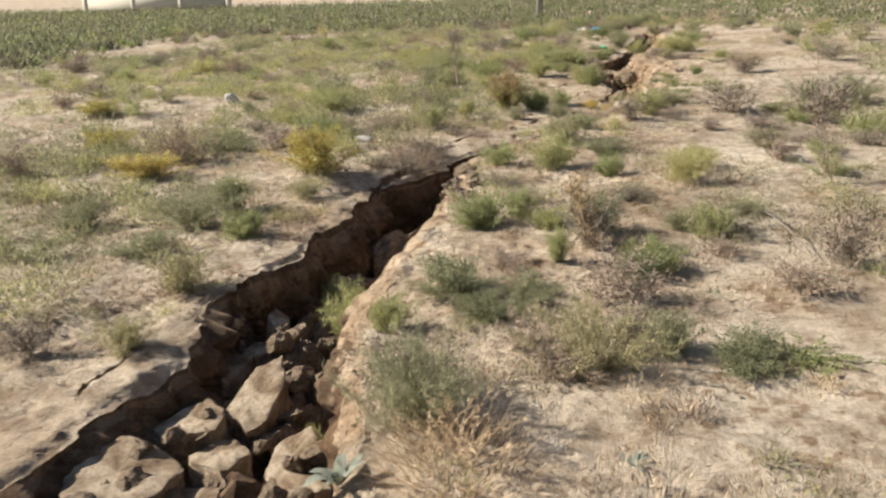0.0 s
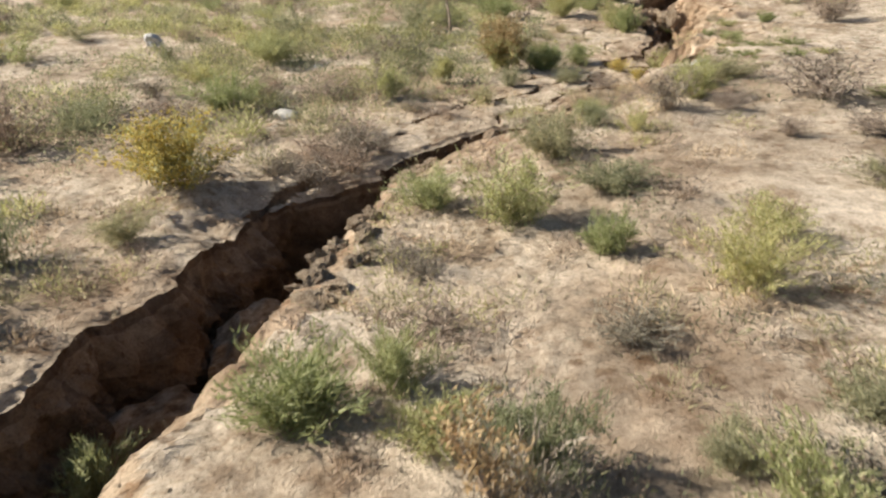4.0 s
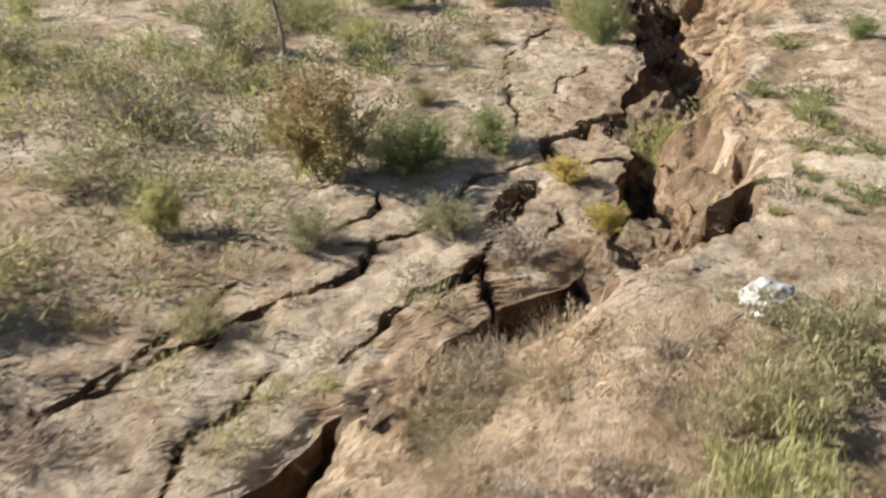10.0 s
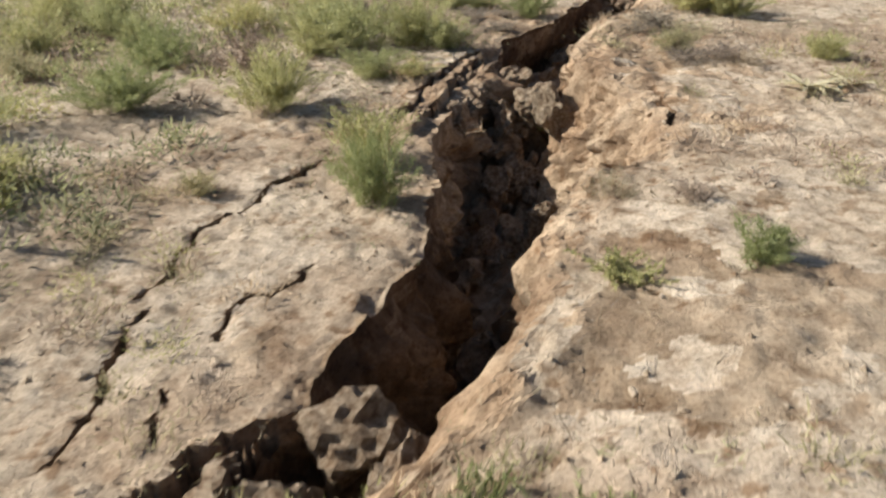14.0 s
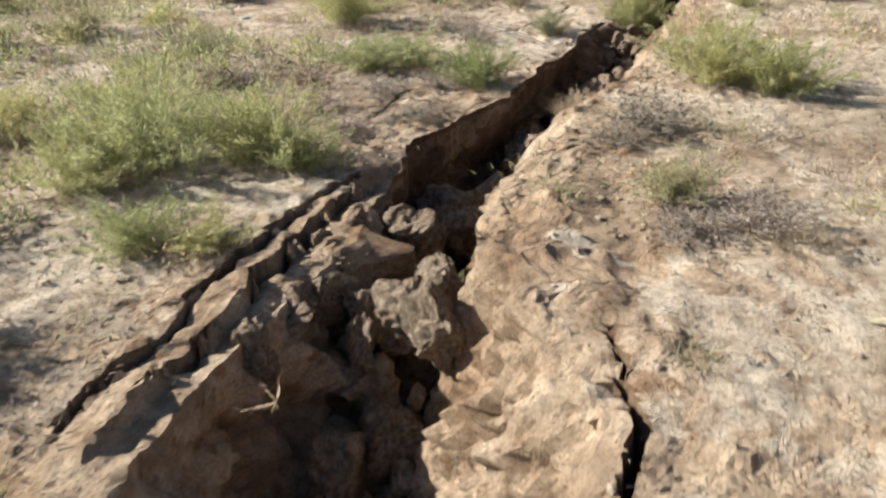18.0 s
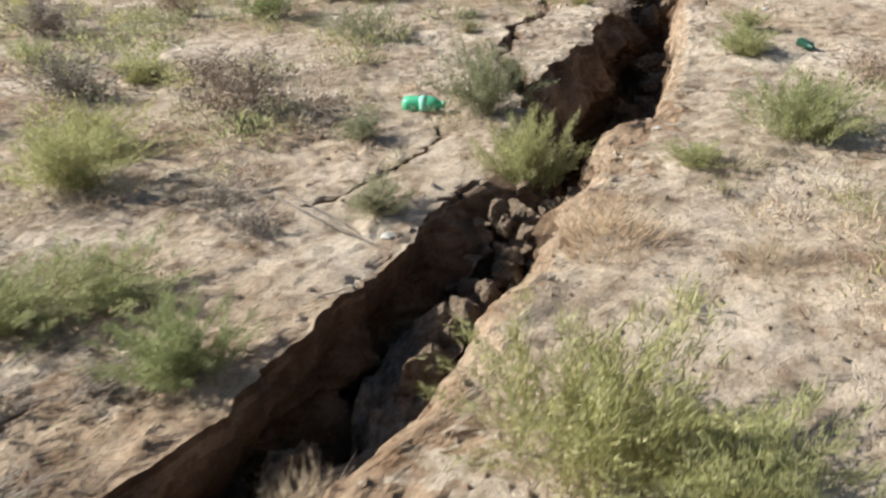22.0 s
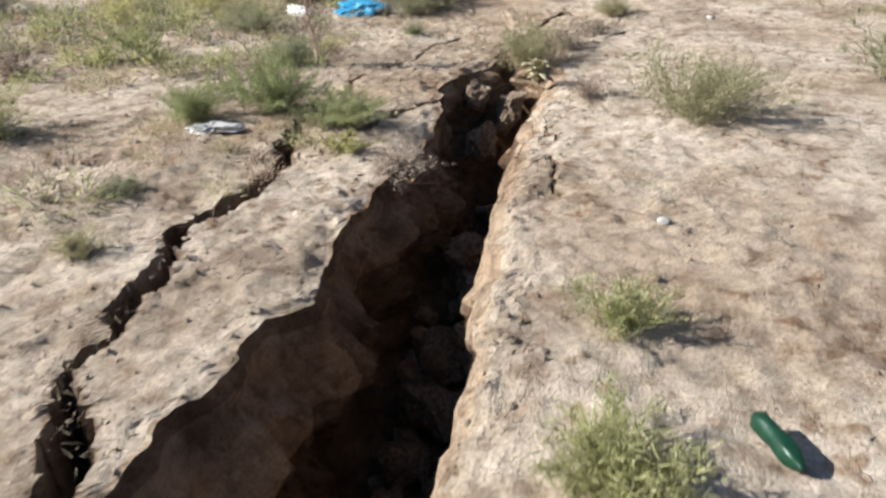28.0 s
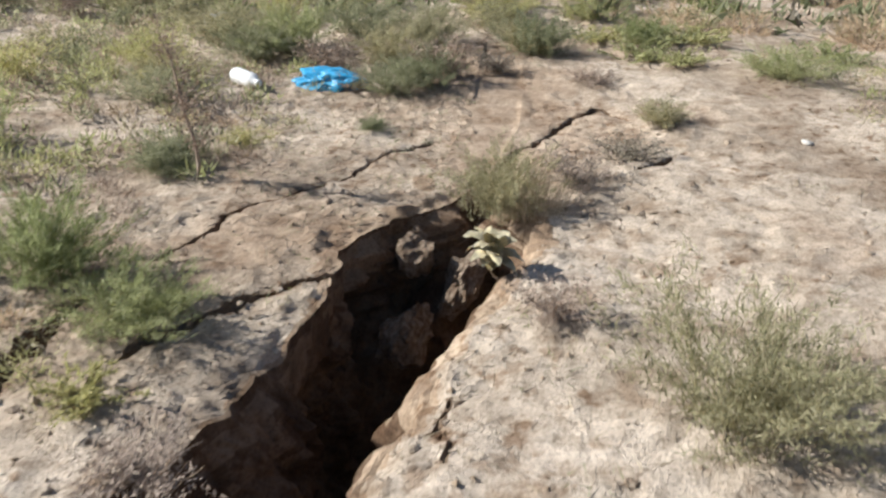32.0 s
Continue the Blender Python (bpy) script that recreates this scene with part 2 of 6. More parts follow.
LONG_RIFT = [(18.4, 4.23, 4.95, 0.8), (18.58, 4.26, 5.01, 0.84), (18.9, 4.26, 5.08, 1.12), (19.1, 4.2, 5.13, 1.12), (19.28, 4.16, 5.17, 1.12), (19.33, 4.27, 5.18, 1.12), (19.41, 4.35, 5.19, 1.12), (19.54, 4.41, 5.22, 1.12), (19.66, 4.42, 5.25, 1.12), (19.72, 4.5, 5.27, 1.12), (19.85, 4.57, 5.29, 1.12),
             (20.1, 4.68, 5.33, 1.12), (20.26, 4.77, 5.37, 1.12), (20.7, 4.8, 5.45, 1.12), (21.14, 4.92, 5.55, 0.84), (21.45, 5.07, 5.62, 0.8), (21.7, 5.15, 5.71, 0.8), (21.95, 5.2, 5.77, 0.8), (22.15, 5.28, 5.81, 0.9),
             (22.35, 5.3, 5.88, 0.8), (22.65, 5.27, 5.98, 0.5), (22.95, 5.4, 6.0, 0.35), (23.2, 5.6, 5.92, 0.2), (23.38, 5.74, 5.82, 0.06), (23.6, 5.79, 5.82, 0.0), (24.4, 5.66, 5.94, 0.0), (40.0, 5.66, 5.94, 0.0)]
RIFT = np.array(OPEN_RIFT + NECK + POCKETS + DEEP_RIFT + LONG_RIFT)


def west_lip(y):
    y = np.asarray(y, float)
    k = smooth(24, 23, y)
    return np.interp(y, RIFT[:, 0], RIFT[:, 1]) + k * (0.012 * fbm(y * 3.1, 3.0) + 0.018 * blocky(y * 5.5, 8.0) + 0.018 * blocky(y * 15, 2.0) + 0.006 * vnoise(y * 40, 2.0))


def east_lip(y):
    y = np.asarray(y, float)
    e = np.interp(y, RIFT[:, 0], RIFT[:, 2]) + smooth(24, 23, y) * (0.012 * fbm(y * 2.7, 40.0) + 0.016 * blocky(y * 5, 30.0) + 0.014 * blocky(y * 13, 20.0) + 0.006 * vnoise(y * 38, 20.0)) + smooth(12.6, 12.9, y) * smooth(14.7, 14.3, y) * (0.06 * blocky(y * 7, 61.0) + 0.03 * blocky(y * 17, 62.0))
    return np.maximum(e, west_lip(y) + 0.004)


def rift_depth(y):
    d = np.interp(y, RIFT[:, 0], RIFT[:, 3])
    return d + 0.5 * np.maximum(d - 0.62, 0)


LIFT = np.array([(-9, 0.28, 0.30, 1.1), (6.2, 0.28, 0.30, 1.1), (6.9, 0.08, 0.30, 1.0), (8.4, 0.04, 0.30, 1.0), (8.66, 0.0, 0.3, 1.0), (8.84, 0.0, 0.3, 0.36), (9.12, 0.0, 0.3, 0.36), (9.34, 0.02, 0.3, 0.46), (9.44, 0.03, 0.3, 0.32), (9.6, 0.04, 0.3, 0.24), (10.3, 0.06, 0.28, 0.22), (10.8, 0.2, 0.24, 0.6), (12, 0.17, 0.2, 1.0),
                 (13, 0.16, 0.17, 1.0), (20, 0.17, 0.17, 1.0), (22, 0.1, 0.12, 1.0), (23.4, 0.02, 0.06, 1.0), (23.6, 0.0, 0.06, 1.4), (26, 0.0, 0.04, 1.6), (40, 0, 0, 1.6)])


def relief(x, y):
    """Gentle swells and clods of the open ground."""
    near = smooth(60, 25, np.hypot(x - 2, y - 12))
    return 0.03 * fbm(x * 0.55, y * 0.55, 1.0, 3) + near * (0.016 * fbm(x * 2.9, y * 2.9, 4.0, 3) - 0.009 * smooth(0.3, 0.9, vnoise(x * 6.3, y * 6.3, 2.0)) + 0.011 * np.abs(fbm(x * 13, y * 13, 9.0, 2)) + 0.006 * fbm(x * 25, y * 25, 6.0, 2) + 0.004 * smooth(0.25, 0.6, vnoise(x * 17, y * 15, 8.0)) - 0.009 * smooth(-0.05, 0.3, fbm(x * 1.1, y * 1.1, 77.0, 3)) * smooth(0.05, 0.5, fbm(x * 9 + 0.7 * vnoise(x * 5, y * 5, 3.0), y * 12, 5.0, 3)))


# two scarps step down to the west lip where the bank has slumped: y, upper, lower
SCARPS = np.array([(13.1, 2.2, 2.36), (13.37, 2.23, 2.38), (13.52, 2.25, 2.4), (13.66, 2.31, 2.44), (13.8, 2.36, 2.48), (14.12, 2.39, 2.55), (14.37, 2.49, 2.6), (14.55, 2.55, 2.64), (14.75, 2.61, 2.7), (15.0, 2.76, 2.8), (15.2, 2.9, 2.92)])


def slump(x, y):
    """How far the west bank has sunk below the plain."""
    jag = 0.02 * blocky(x * 7, y * 6) + 0.01 * blocky(x * 15, y * 15)
    upper, lower = x - np.interp(y, SCARPS[:, 0], SCARPS[:, 1]) + jag, x - np.interp(y, SCARPS[:, 0], SCARPS[:, 2]) + jag
    amount = smooth(13.15, 13.55, y) * smooth(15.2, 14.9, y)
    rubble = np.maximum(0, blocky(x * 11, y * 9, 3.0)) * 0.02 + 0.012 * fbm(x * 14, y * 14, 8.0, 3)
    return amount * (0.035 * smooth(0.0, 0.02, upper) - 0.24 * np.clip(upper, 0, 0.16) + 0.085 * smooth(0.0, 0.02, lower) - 0.2 * np.clip(lower, 0, 0.2) - rubble * smooth(0.0, 0.05, upper))


def on_slump(x, y):
    return (y > 13.1) & (y < 15.15) & (x > np.interp(y, SCARPS[:, 0], SCARPS[:, 1]) - 0.05) & (x < west_lip(y) + 0.1)


def ground_z(x, y):
    x, y = np.asarray(x, float), np.asarray(y, float)
    s = x - east_lip(y)
    at_lip, away = np.interp(y, LIFT[:, 0], LIFT[:, 1]), np.interp(y, LIFT[:, 0], LIFT[:, 2])
    rise = np.interp(y, LIFT[:, 0], LIFT[:, 3])
    u = s / rise
    cliff = smooth(8.7, 8.9, y) * smooth(11.2, 10.6, y)
    climb = smooth(0, 1, u) * (1 - cliff) + cliff * (0.3 * smooth(0, 0.6, u) + 0.7 * smooth(0.62, 0.95, u + 0.22 * blocky(x * 9, y * 7) + 0.1 * fbm(x * 23, y * 17, 2.0, 2)))
    east = at_lip + (away - at_lip) * climb - 0.03 * smooth(0.07, 0.0, s) * smooth(23.7, 23.3, y)
    east = east + smooth(0.7, 0.05, s) * smooth(23.6, 23.0, y) * np.interp(y, [0, 8, 8.6, 10.6, 11.2, 12.3, 12.8, 15.2, 15.8, 17, 18, 24], [0.5, 0.5, 1.5, 1.7, 0.45, 0.5, 1, 1, 0.5, 0.7, 0.4, 0.4]) * (0.03 * fbm(x * 5, y * 5, 51.0, 3) - 0.012 * np.abs(vnoise(x * 5, y * 13, 6.0)) + 0.006 * blocky(x * 19, y * 19) + 0.006 * fbm(x * 41, y * 41, 3.0, 2))
    w = west_lip(y) - x
    sag = np.interp(y, [6.0, 6.4, 6.9, 7.2], [0, 0.08, 0.08, 0])
    west = -(0.012 + 0.022 * np.maximum(0, fbm(x * 4, y * 4, 15.0, 2) + 0.2)) * smooth(0.09, 0.0, w) * smooth(23.7, 23.3, y) - sag * smooth(0.45, 0.05, w + 0.05 * blocky(x * 9, y * 7)) * (1 + 0.35 * blocky(x * 12, y * 9)) - slump(x, y)
    east = east + 0.55 * np.exp(-((x - 5.0) ** 2 + (y - 33.5) ** 2) / 1.3)
    mid = (west_lip(y) + east_lip(y)) / 2
    return np.where(x > mid, east * smooth(120, 30, np.abs(x)), west) + relief(x, y)


# ---- side cracks: width, depth, line ----
CRACKS_A = [
    (0.036, 0.2, [(0.1, 8.25), (0.24, 8.43), (0.45, 8.66), (0.53, 8.9), (0.7, 9.06), (0.83, 9.22)]),
    (0.038, 0.22, [(0.8, 9.2), (0.98, 9.26), (1.06, 9.35), (1.08, 9.52), (1.06, 9.6)]),
    (0.025, 0.2, [(0.98, 9.57), (1.08, 9.59), (1.2, 9.66), (1.27, 9.75), (1.32, 9.87), (1.4, 9.99), (1.43, 10.17), (1.53, 10.26), (1.71, 10.33), (1.77, 10.38)]),
    (0.018, 0.1, [(0.73, 8.29), (0.75, 8.51), (0.83, 8.65), (0.86, 8.78)]),
    (0.03, 0.2, [(1.09, 8.86), (1.16, 8.99), (1.26, 9.2), (1.36, 9.25), (1.44, 9.34), (1.5, 9.44), (1.54, 9.55)]),
    (0.018, 0.12, [(1.38, 9.2), (1.42, 9.27), (1.46, 9.34)]),
    (0.03, 0.22, [(1.56, 9.12), (1.53, 9.21), (1.51, 9.32), (1.52, 9.42)]),
    (0.12, 0.5, [(1.53, 9.7), (1.58, 9.84), (1.66, 9.97), (1.71, 10.12)]),
    (0.017, 0.12, [(0.93, 9.66), (0.98, 9.75), (1.06, 9.84), (1.05, 10.0)]),
    (0.018, 0.12, [(1.74, 9.62), (1.8, 9.72), (1.82, 9.84)]),
]
CRACKS_B = [
    (0.055, 0.34, [(1.79, 10.34), (1.8, 10.46), (1.79, 10.62)]),
    (0.055, 0.26, [(1.8, 10.62), (1.89, 10.68), (1.98, 10.72), (2.05, 10.85), (2.13, 10.98), (2.26, 11.08)]),
    (0.05, 0.26, [(2.02, 10.66), (2.0, 10.78), (1.97, 10.84)]),
    (0.055, 0.28, [(2.13, 10.7), (2.12, 10.84), (2.17, 10.96)]),
    (0.018, 0.14, [(1.62, 10.75), (1.67, 10.97), (1.66, 11.12), (1.62, 11.38), (1.65, 11.5)]),
    (0.018, 0.14, [(1.59, 11.55), (1.65, 11.7), (1.61, 11.84), (1.65, 12.15), (1.78, 12.43), (1.82, 12.63), (1.93, 12.86), (1.96, 13.07)]),
    (0.02, 0.15, [(1.9, 11.37), (1.9, 11.52), (1.95, 11.61), (2.02, 11.64), (2.11, 11.7), (2.14, 11.83)]),
    (0.016, 0.12, [(1.89, 10.87), (1.86, 10.98), (1.84, 11.1)]),
    (0.021, 0.18, [(1.86, 10.29), (1.98, 10.36), (2.15, 10.4), (2.22, 10.4)]),
]
CRACKS_C = [
    (0.033, 0.2, [(-0.66, 6.6), (-0.6, 6.85), (-0.46, 7.05), (-0.34, 7.25), (-0.24, 7.4)]),
    (0.029, 0.2, [(-0.16, 7.6), (-0.06, 7.8), (0.04, 8.01)]),
    (0.019, 0.12, [(0.74, 8.46), (0.83, 8.68)]),
    (0.019, 0.12, [(0.07, 8.32), (0.39, 8.67), (0.6, 9.3)]),
    (0.019, 0.12, [(-1.58, 2.9), (-1.54, 3.09), (-1.49, 3.23)]),
    (0.019, 0.2, [(2.23, 13.34), (2.25, 13.52), (2.31, 13.66), (2.36, 13.8), (2.37, 13.95)]),
    (0.019, 0.2, [(2.35, 13.98), (2.4, 14.14), (2.49, 14.37), (2.55, 14.55), (2.61, 14.75), (2.74, 14.97)]),
    (0.025, 0.2, [(2.52, 14.02), (2.57, 14.2), (2.6, 14.4), (2.65, 14.6), (2.72, 14.84)]),
    (0.018, 0.12, [(2.36, 13.5), (2.42, 13.66), (2.46, 13.84)]),
    (0.021, 0.1, [(2.68, 15.68), (2.72, 15.95), (2.79, 16.14)]),
    (0.019, 0.12, [(3.86, 17.58), (3.93, 17.64), (4.02, 17.75)]),
    (0.019, 0.12, [(3.3, 17.5), (3.53, 17.77), (3.67, 18.02), (3.8, 18.36), (3.78, 18.6)]),
]
CRACKS_D = [
    (0.1, 0.5, [(4.22, 19.22), (4.21, 19.45), (4.17, 19.6), (4.12, 19.74), (4.09, 19.87)]),
    (0.065, 0.3, [(4.09, 19.87), (4.18, 20.05), (4.14, 20.18), (4.2, 20.38), (4.19, 20.77), (4.28, 20.95), (4.41, 21.21), (4.46, 21.5), (4.5, 21.95), (4.53, 22.19)]),
    (0.018, 0.14, [(4.53, 22.19), (4.55, 22.4), (4.68, 22.6), (4.73, 22.91), (4.91, 23.12), (5.04, 23.3)]),
    (0.018, 0.14, [(5.04, 23.3), (5.31, 23.82), (5.56, 23.99)]),
    (0.034, 0.2, [(4.76, 21.85), (4.95, 22.18), (5.1, 22.32), (5.27, 22.47)]),
    (0.026, 0.12, [(5.7, 23.4), (6.0, 23.9), (6.13, 24.13), (6.27, 24.52), (6.41, 24.65), (6.56, 24.45)]),
]
CRACKS_E = [
    (0.1, 0.34, [(1.98, 8.94), (2.09, 9.04), (2.18, 9.11), (2.25, 9.19), (2.32, 9.28), (2.38, 9.42)]),
    (0.014, 0.035, [(5.67, 20.66), (5.66, 20.81), (5.7, 21.01), (5.74, 21.21)]),
    (0.014, 0.035, [(5.77, 21.38), (5.78, 21.5), (5.78, 21.64)]),
    (0.021, 0.1, [(6.54, 23.51), (6.72, 23.78)]),
    (0.036, 0.26, [(3.66, 13.06), (3.68, 13.16), (3.72, 13.3), (3.7, 13.44)]),
    (0.019, 0.16, [(3.7, 13.42), (3.69, 13.56), (3.67, 13.66)]),
]
CRACKS = CRACKS_A + CRACKS_B + CRACKS_C + CRACKS_D + CRACKS_E


def fault_line(line, k):
    """The jagged run of a crack, as close points, and how open it is along them."""
    p = np.array(line, float)
    s = np.r_[0, np.cumsum(np.hypot(*np.diff(p, axis=0).T))]
    u = np.arange(0, s[-1] + 0.006, 0.012)
    x, y = np.interp(u, s, p[:, 0]), np.interp(u, s, p[:, 1])
    fade = np.minimum(1, np.minimum(u, s[-1] - u) / (0.25 * s[-1]) + 0.45)
    x = x + 0.02 * fbm(u * 6, k * 3.7) + 0.014 * blocky(u * 16, k)
    y = y + 0.02 * fbm(u * 6, k * 5.1 + 50) + 0.014 * blocky(u * 15, k + 9.0)
    return np.stack([x, y], 1), fade * (1 + 0.5 * blocky(u * 9, k + 77.0))


# ---- ground: one sheet, with the rift and its cracks let into it ----
def steps(first, ratio, reach):
    out, d, s = [], first, 0.0
    while s < reach:
        s += d
        out.append(s)
        d *= ratio
    return out


def build_ground():
    row = 0.0195
    rows = np.r_[[-v for v in reversed(steps(0.03, 1.16, 60))], np.arange(0, 24.7 - 1.2, row)] + 1.2
    rows = np.r_[rows, [rows[-1] + v for v in steps(0.02, 1.07, 600)]]
    west = np.r_[np.arange(1, 96) * 0.0165, 1.5675 + np.array(steps(0.02, 1.075, 400))]
    east = np.r_[np.arange(1, 56) * 0.0175, 0.9625 + np.array(steps(0.02, 1.075, 400))]
    n_wall, n_floor = 42, 12
    y = rows[:, None]
    lx, rx, dep = west_lip(rows)[:, None], east_lip(rows)[:, None], rift_depth(rows)[:, None]
    gap = rx - lx
    loose = np.clip(gap / 0.35, 0, 1) * smooth(0.0, 0.06, dep)
    ztop_w, ztop_e = ground_z(lx - 1e-4, y), ground_z(rx + 1e-4, y)
    # open ground on both sides
    xw, xe = lx - west[::-1][None, :], rx + east[None, :]
    zw, ze = ground_z(xw, y + 0 * xw), ground_z(xe, y + 0 * xe)
    # walls
    f = (np.arange(1, n_wall + 1) / n_wall)[None, :]
    zf = np.minimum(0, np.minimum(ztop_w, ztop_e)) * (dep > 0.02) + np.minimum(ztop_w, ztop_e) * (dep <= 0.02) - dep
    run_e = np.interp(rows, [6.6, 7.0, 8.6, 9.2, 10.3, 11.2, 12.4, 12.9, 13.6, 14.2, 15, 17.2, 18, 18.4], [0.1, -0.05, -0.05, 0.0, 0.02, 0.08, 0.1, 0.42, 0.42, 0.12, 0.09, 0.14, 0.2, 0.07])[:, None]
    run_w = np.interp(rows, [6.5, 7.0, 8.6, 9.5, 10.3, 10.7, 12.5, 14.6, 15.2, 17.2, 18.2, 18.9, 21.4, 22.2], [0.14, -0.06, -0.06, -0.14, -0.14, 0.03, 0.1, 0.1, -0.02, 0.0, 0.1, 0.22, 0.2, 0.1])[:, None]
    zwall = ztop_w + (zf - ztop_w) * f**0.85
    ledge = f + 0.075 * np.sin(2 * np.pi * (2.6 * f + 0.9 * fbm(y * 1.7 + 0 * f, f * 2.0, 71.0))) * np.sin(np.pi * f)
    xwall = lx + loose * (run_w * ledge - 0.07 * np.sin(np.pi * f) * smooth(0.2, 0.6, dep) * smooth(0.24, 0.1, run_w))
    rim = loose * (0.022 + 0.075 * np.maximum(0, fbm(y * 2.2, 63.0) + 0.25) + 0.02 * blocky(y * 7, 19.0)) * smooth(-0.03, 0.08, run_w)
    xwall = xwall + rim * smooth(0, 0.16, f) * (1 - 0.5 * f)
    rough = 0.1 *  loose * np.sin(np.pi * np.clip(f, 0, 0.9)) ** 0.6
    xwall = xwall + rough * (fbm(y * 3.2 + 0 * f, zwall * 3.0, 11.0) + 0.9 * blocky(y * 6 + 0 * f, zwall * 3.5) + 0.6 * blocky(y * 13 + 3 * f, zwall * 9 + 40) + 0.5 * fbm(y * 11 + 0 * f, zwall * 10, 87.0, 2) + 0.25 * vnoise(y * 45 + 0 * f, zwall * 30, 9.0))
    # the long northern rift is undercut below its lightened upper edge, to darken it
    xwall = xwall - 0.34 * loose * smooth(18.6, 19.0, y) * smooth(21.7, 21.1, y) * smooth(0.16, 0.42, f + 0.06 * fbm(y * 3 + 0 * f, 44.0))
    xwall = np.where(loose > 0.3, np.maximum(xwall, lx - 0.45 * np.maximum(f - 0.16, 0)), xwall)
    zewall = ztop_e + (zf - ztop_e) * f**1.1
    xewall = rx - loose * run_e * f
    xewall = xewall + rough * (1 - 0.55 * (run_e > 0.2)) * (fbm(y * 3.0 + 0 * f, zewall * 2.6, 60.0) + 0.9 * vnoise(y * 11 + 0 * f, zewall * 2.4, 21.0) + 0.4 * blocky(y * 21 + 0 * f, zewall * 9 + 11) + 0.25 * vnoise(y * 45 + 0 * f, zewall * 30, 5.0))
    worn = np.clip((run_e - 0.12) / 0.3, 0, 1) * loose * np.sin(np.pi * np.clip(f * 1.05, 0, 1)) ** 0.6
    xewall = xewall + worn * (0.11 * blocky(y * 9 + 1.5 * vnoise(y * 3, f * 4.0), f * 3.5 + 20) + 0.06 * blocky(y * 21 + 2 * vnoise(y * 7, f * 9.0), f * 8 + 5) + 0.05 * np.abs(vnoise(y * 17 + 0 * f, f * 2.2, 91.0)) + 0.03 * fbm(y * 34 + 0 * f, f * 26, 12.0, 2) - 0.04)
    xewall = xewall + 0.22 * smooth(0.55, 0.75, f) * smooth(0.12, 0.0, np.abs(y - 13.0) - 0.12)
    xewall = np.maximum(xewall, xwall + 0.002)
    xewall[:, 0] = np.maximum(xewall[:, 0], xwall[:, 0] + 0.001)
    # floor
    g = (np.arange(1, n_floor) / n_floor)[None, :]
    xf = xwall[:, -1:] * (1 - g) + xewall[:, -1:] * g
    lump = smooth(0.05, 0.35, dep) * np.clip(gap / 0.3, 0, 1)
    zfl = zf + lump * (0.16 * fbm(xf * 3.6, y * 3.6 + 0 * xf, 31.0) + 0.05 * np.abs(vnoise(xf * 15, y * 15, 7.0))) * np.sin(np.pi * g) ** 0.5
    zfl = np.minimum(zfl, np.minimum(ztop_w, ztop_e) - 0.01 * lump)
    X = np.hstack([xw, lx, xwall, xf, xewall[:, ::-1], rx, xe])
    Z = np.hstack([zw, ztop_w, zwall, zfl, zewall[:, ::-1], ztop_e, ze])
    Y = np.repeat(y, X.shape[1], 1)
    a, b = xw.shape[1], xw.shape[1] + 2 + 2 * n_wall + n_floor - 1
    Y[:, a + 1:b - 1] += 0.02 * loose * vnoise(X[:, a + 1:b - 1] * 5, Z[:, a + 1:b - 1] * 7, Y[:, a + 1:b - 1] * 5)
    # side cracks
    raw = np.zeros(X.shape, bool)
    top = np.ones(X.shape, bool)
    top[:, a + 1:b - 1] = False
    for k, (wide, deep, line) in enumerate(CRACKS):
        pts, opened = fault_line(line, k)
        lo, hi = pts.min(0) - 0.16, pts.max(0) + 0.16
        i, j = np.nonzero((X > lo[0]) & (X < hi[0]) & (Y > lo[1]) & (Y < hi[1]) & top)
        if not len(i):
            continue
        for c in range(0, len(i), 6000):
            ii, jj = i[c:c + 6000], j[c:c + 6000]
            dx, dy = X[ii, jj][:, None] - pts[:, 0], Y[ii, jj][:, None] - pts[:, 1]
            # draw the mesh closer together along the crack
            n = np.hypot(dx, dy).argmin(1)
            r = np.arange(len(ii))
            length = np.maximum(np.hypot(dx[r, n], dy[r, n]), 1e-5)
            pull = np.where(length < 0.06, (length / 0.06) ** 0.7, 1.0) - 1
            X[ii, jj] += pull * dx[r, n]
            Y[ii, jj] += pull * dy[r, n]
            dx, dy = X[ii, jj][:, None] - pts[:, 0], Y[ii, jj][:, None] - pts[:, 1]
            least = min(0.0075, 0.4 * wide)
            dd = np.hypot(dx, dy) - np.maximum(opened * wide / 2 * (wide > 0.016), least)
            n = dd.argmin(1)
            d = dd[r, n]
            length = np.maximum(np.hypot(dx[r, n], dy[r, n]), 1e-5)
            near = np.abs(d) < 0.56 * least
            push = np.where(near, 0.001 - d, 0)
            X[ii, jj] += push * dx[r, n] / length
            Y[ii, jj] += push * dy[r, n] / length
            inside = d <= -0.56 * least
            down = deep * (0.55 + 0.45 * smooth(0, wide / 2, -d)) * (0.85 + 0.3 * vnoise(X[ii, jj] * 14, Y[ii, jj] * 14))
            Z[ii, jj] -= np.where(inside, down, 0.004 * smooth(0.03, 0.0, d))
            raw[ii[inside], jj[inside]] = True
    R, C = X.shape
    co = np.stack([X, Y, Z], -1).reshape(-1, 3)
    idx = np.arange(R * C).reshape(R, C)
    quads = np.stack([idx[:-1, :-1], idx[:-1, 1:], idx[1:, 1:], idx[1:, :-1]], -1)
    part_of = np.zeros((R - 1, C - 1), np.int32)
    # shade is put into the rift walls and floor as darker earth
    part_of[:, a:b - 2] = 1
    part_of[rows[:-1] > 23.5, :] = 0
    terrace = (rows[:-1] > 13.1) & (rows[:-1] < 14.75)
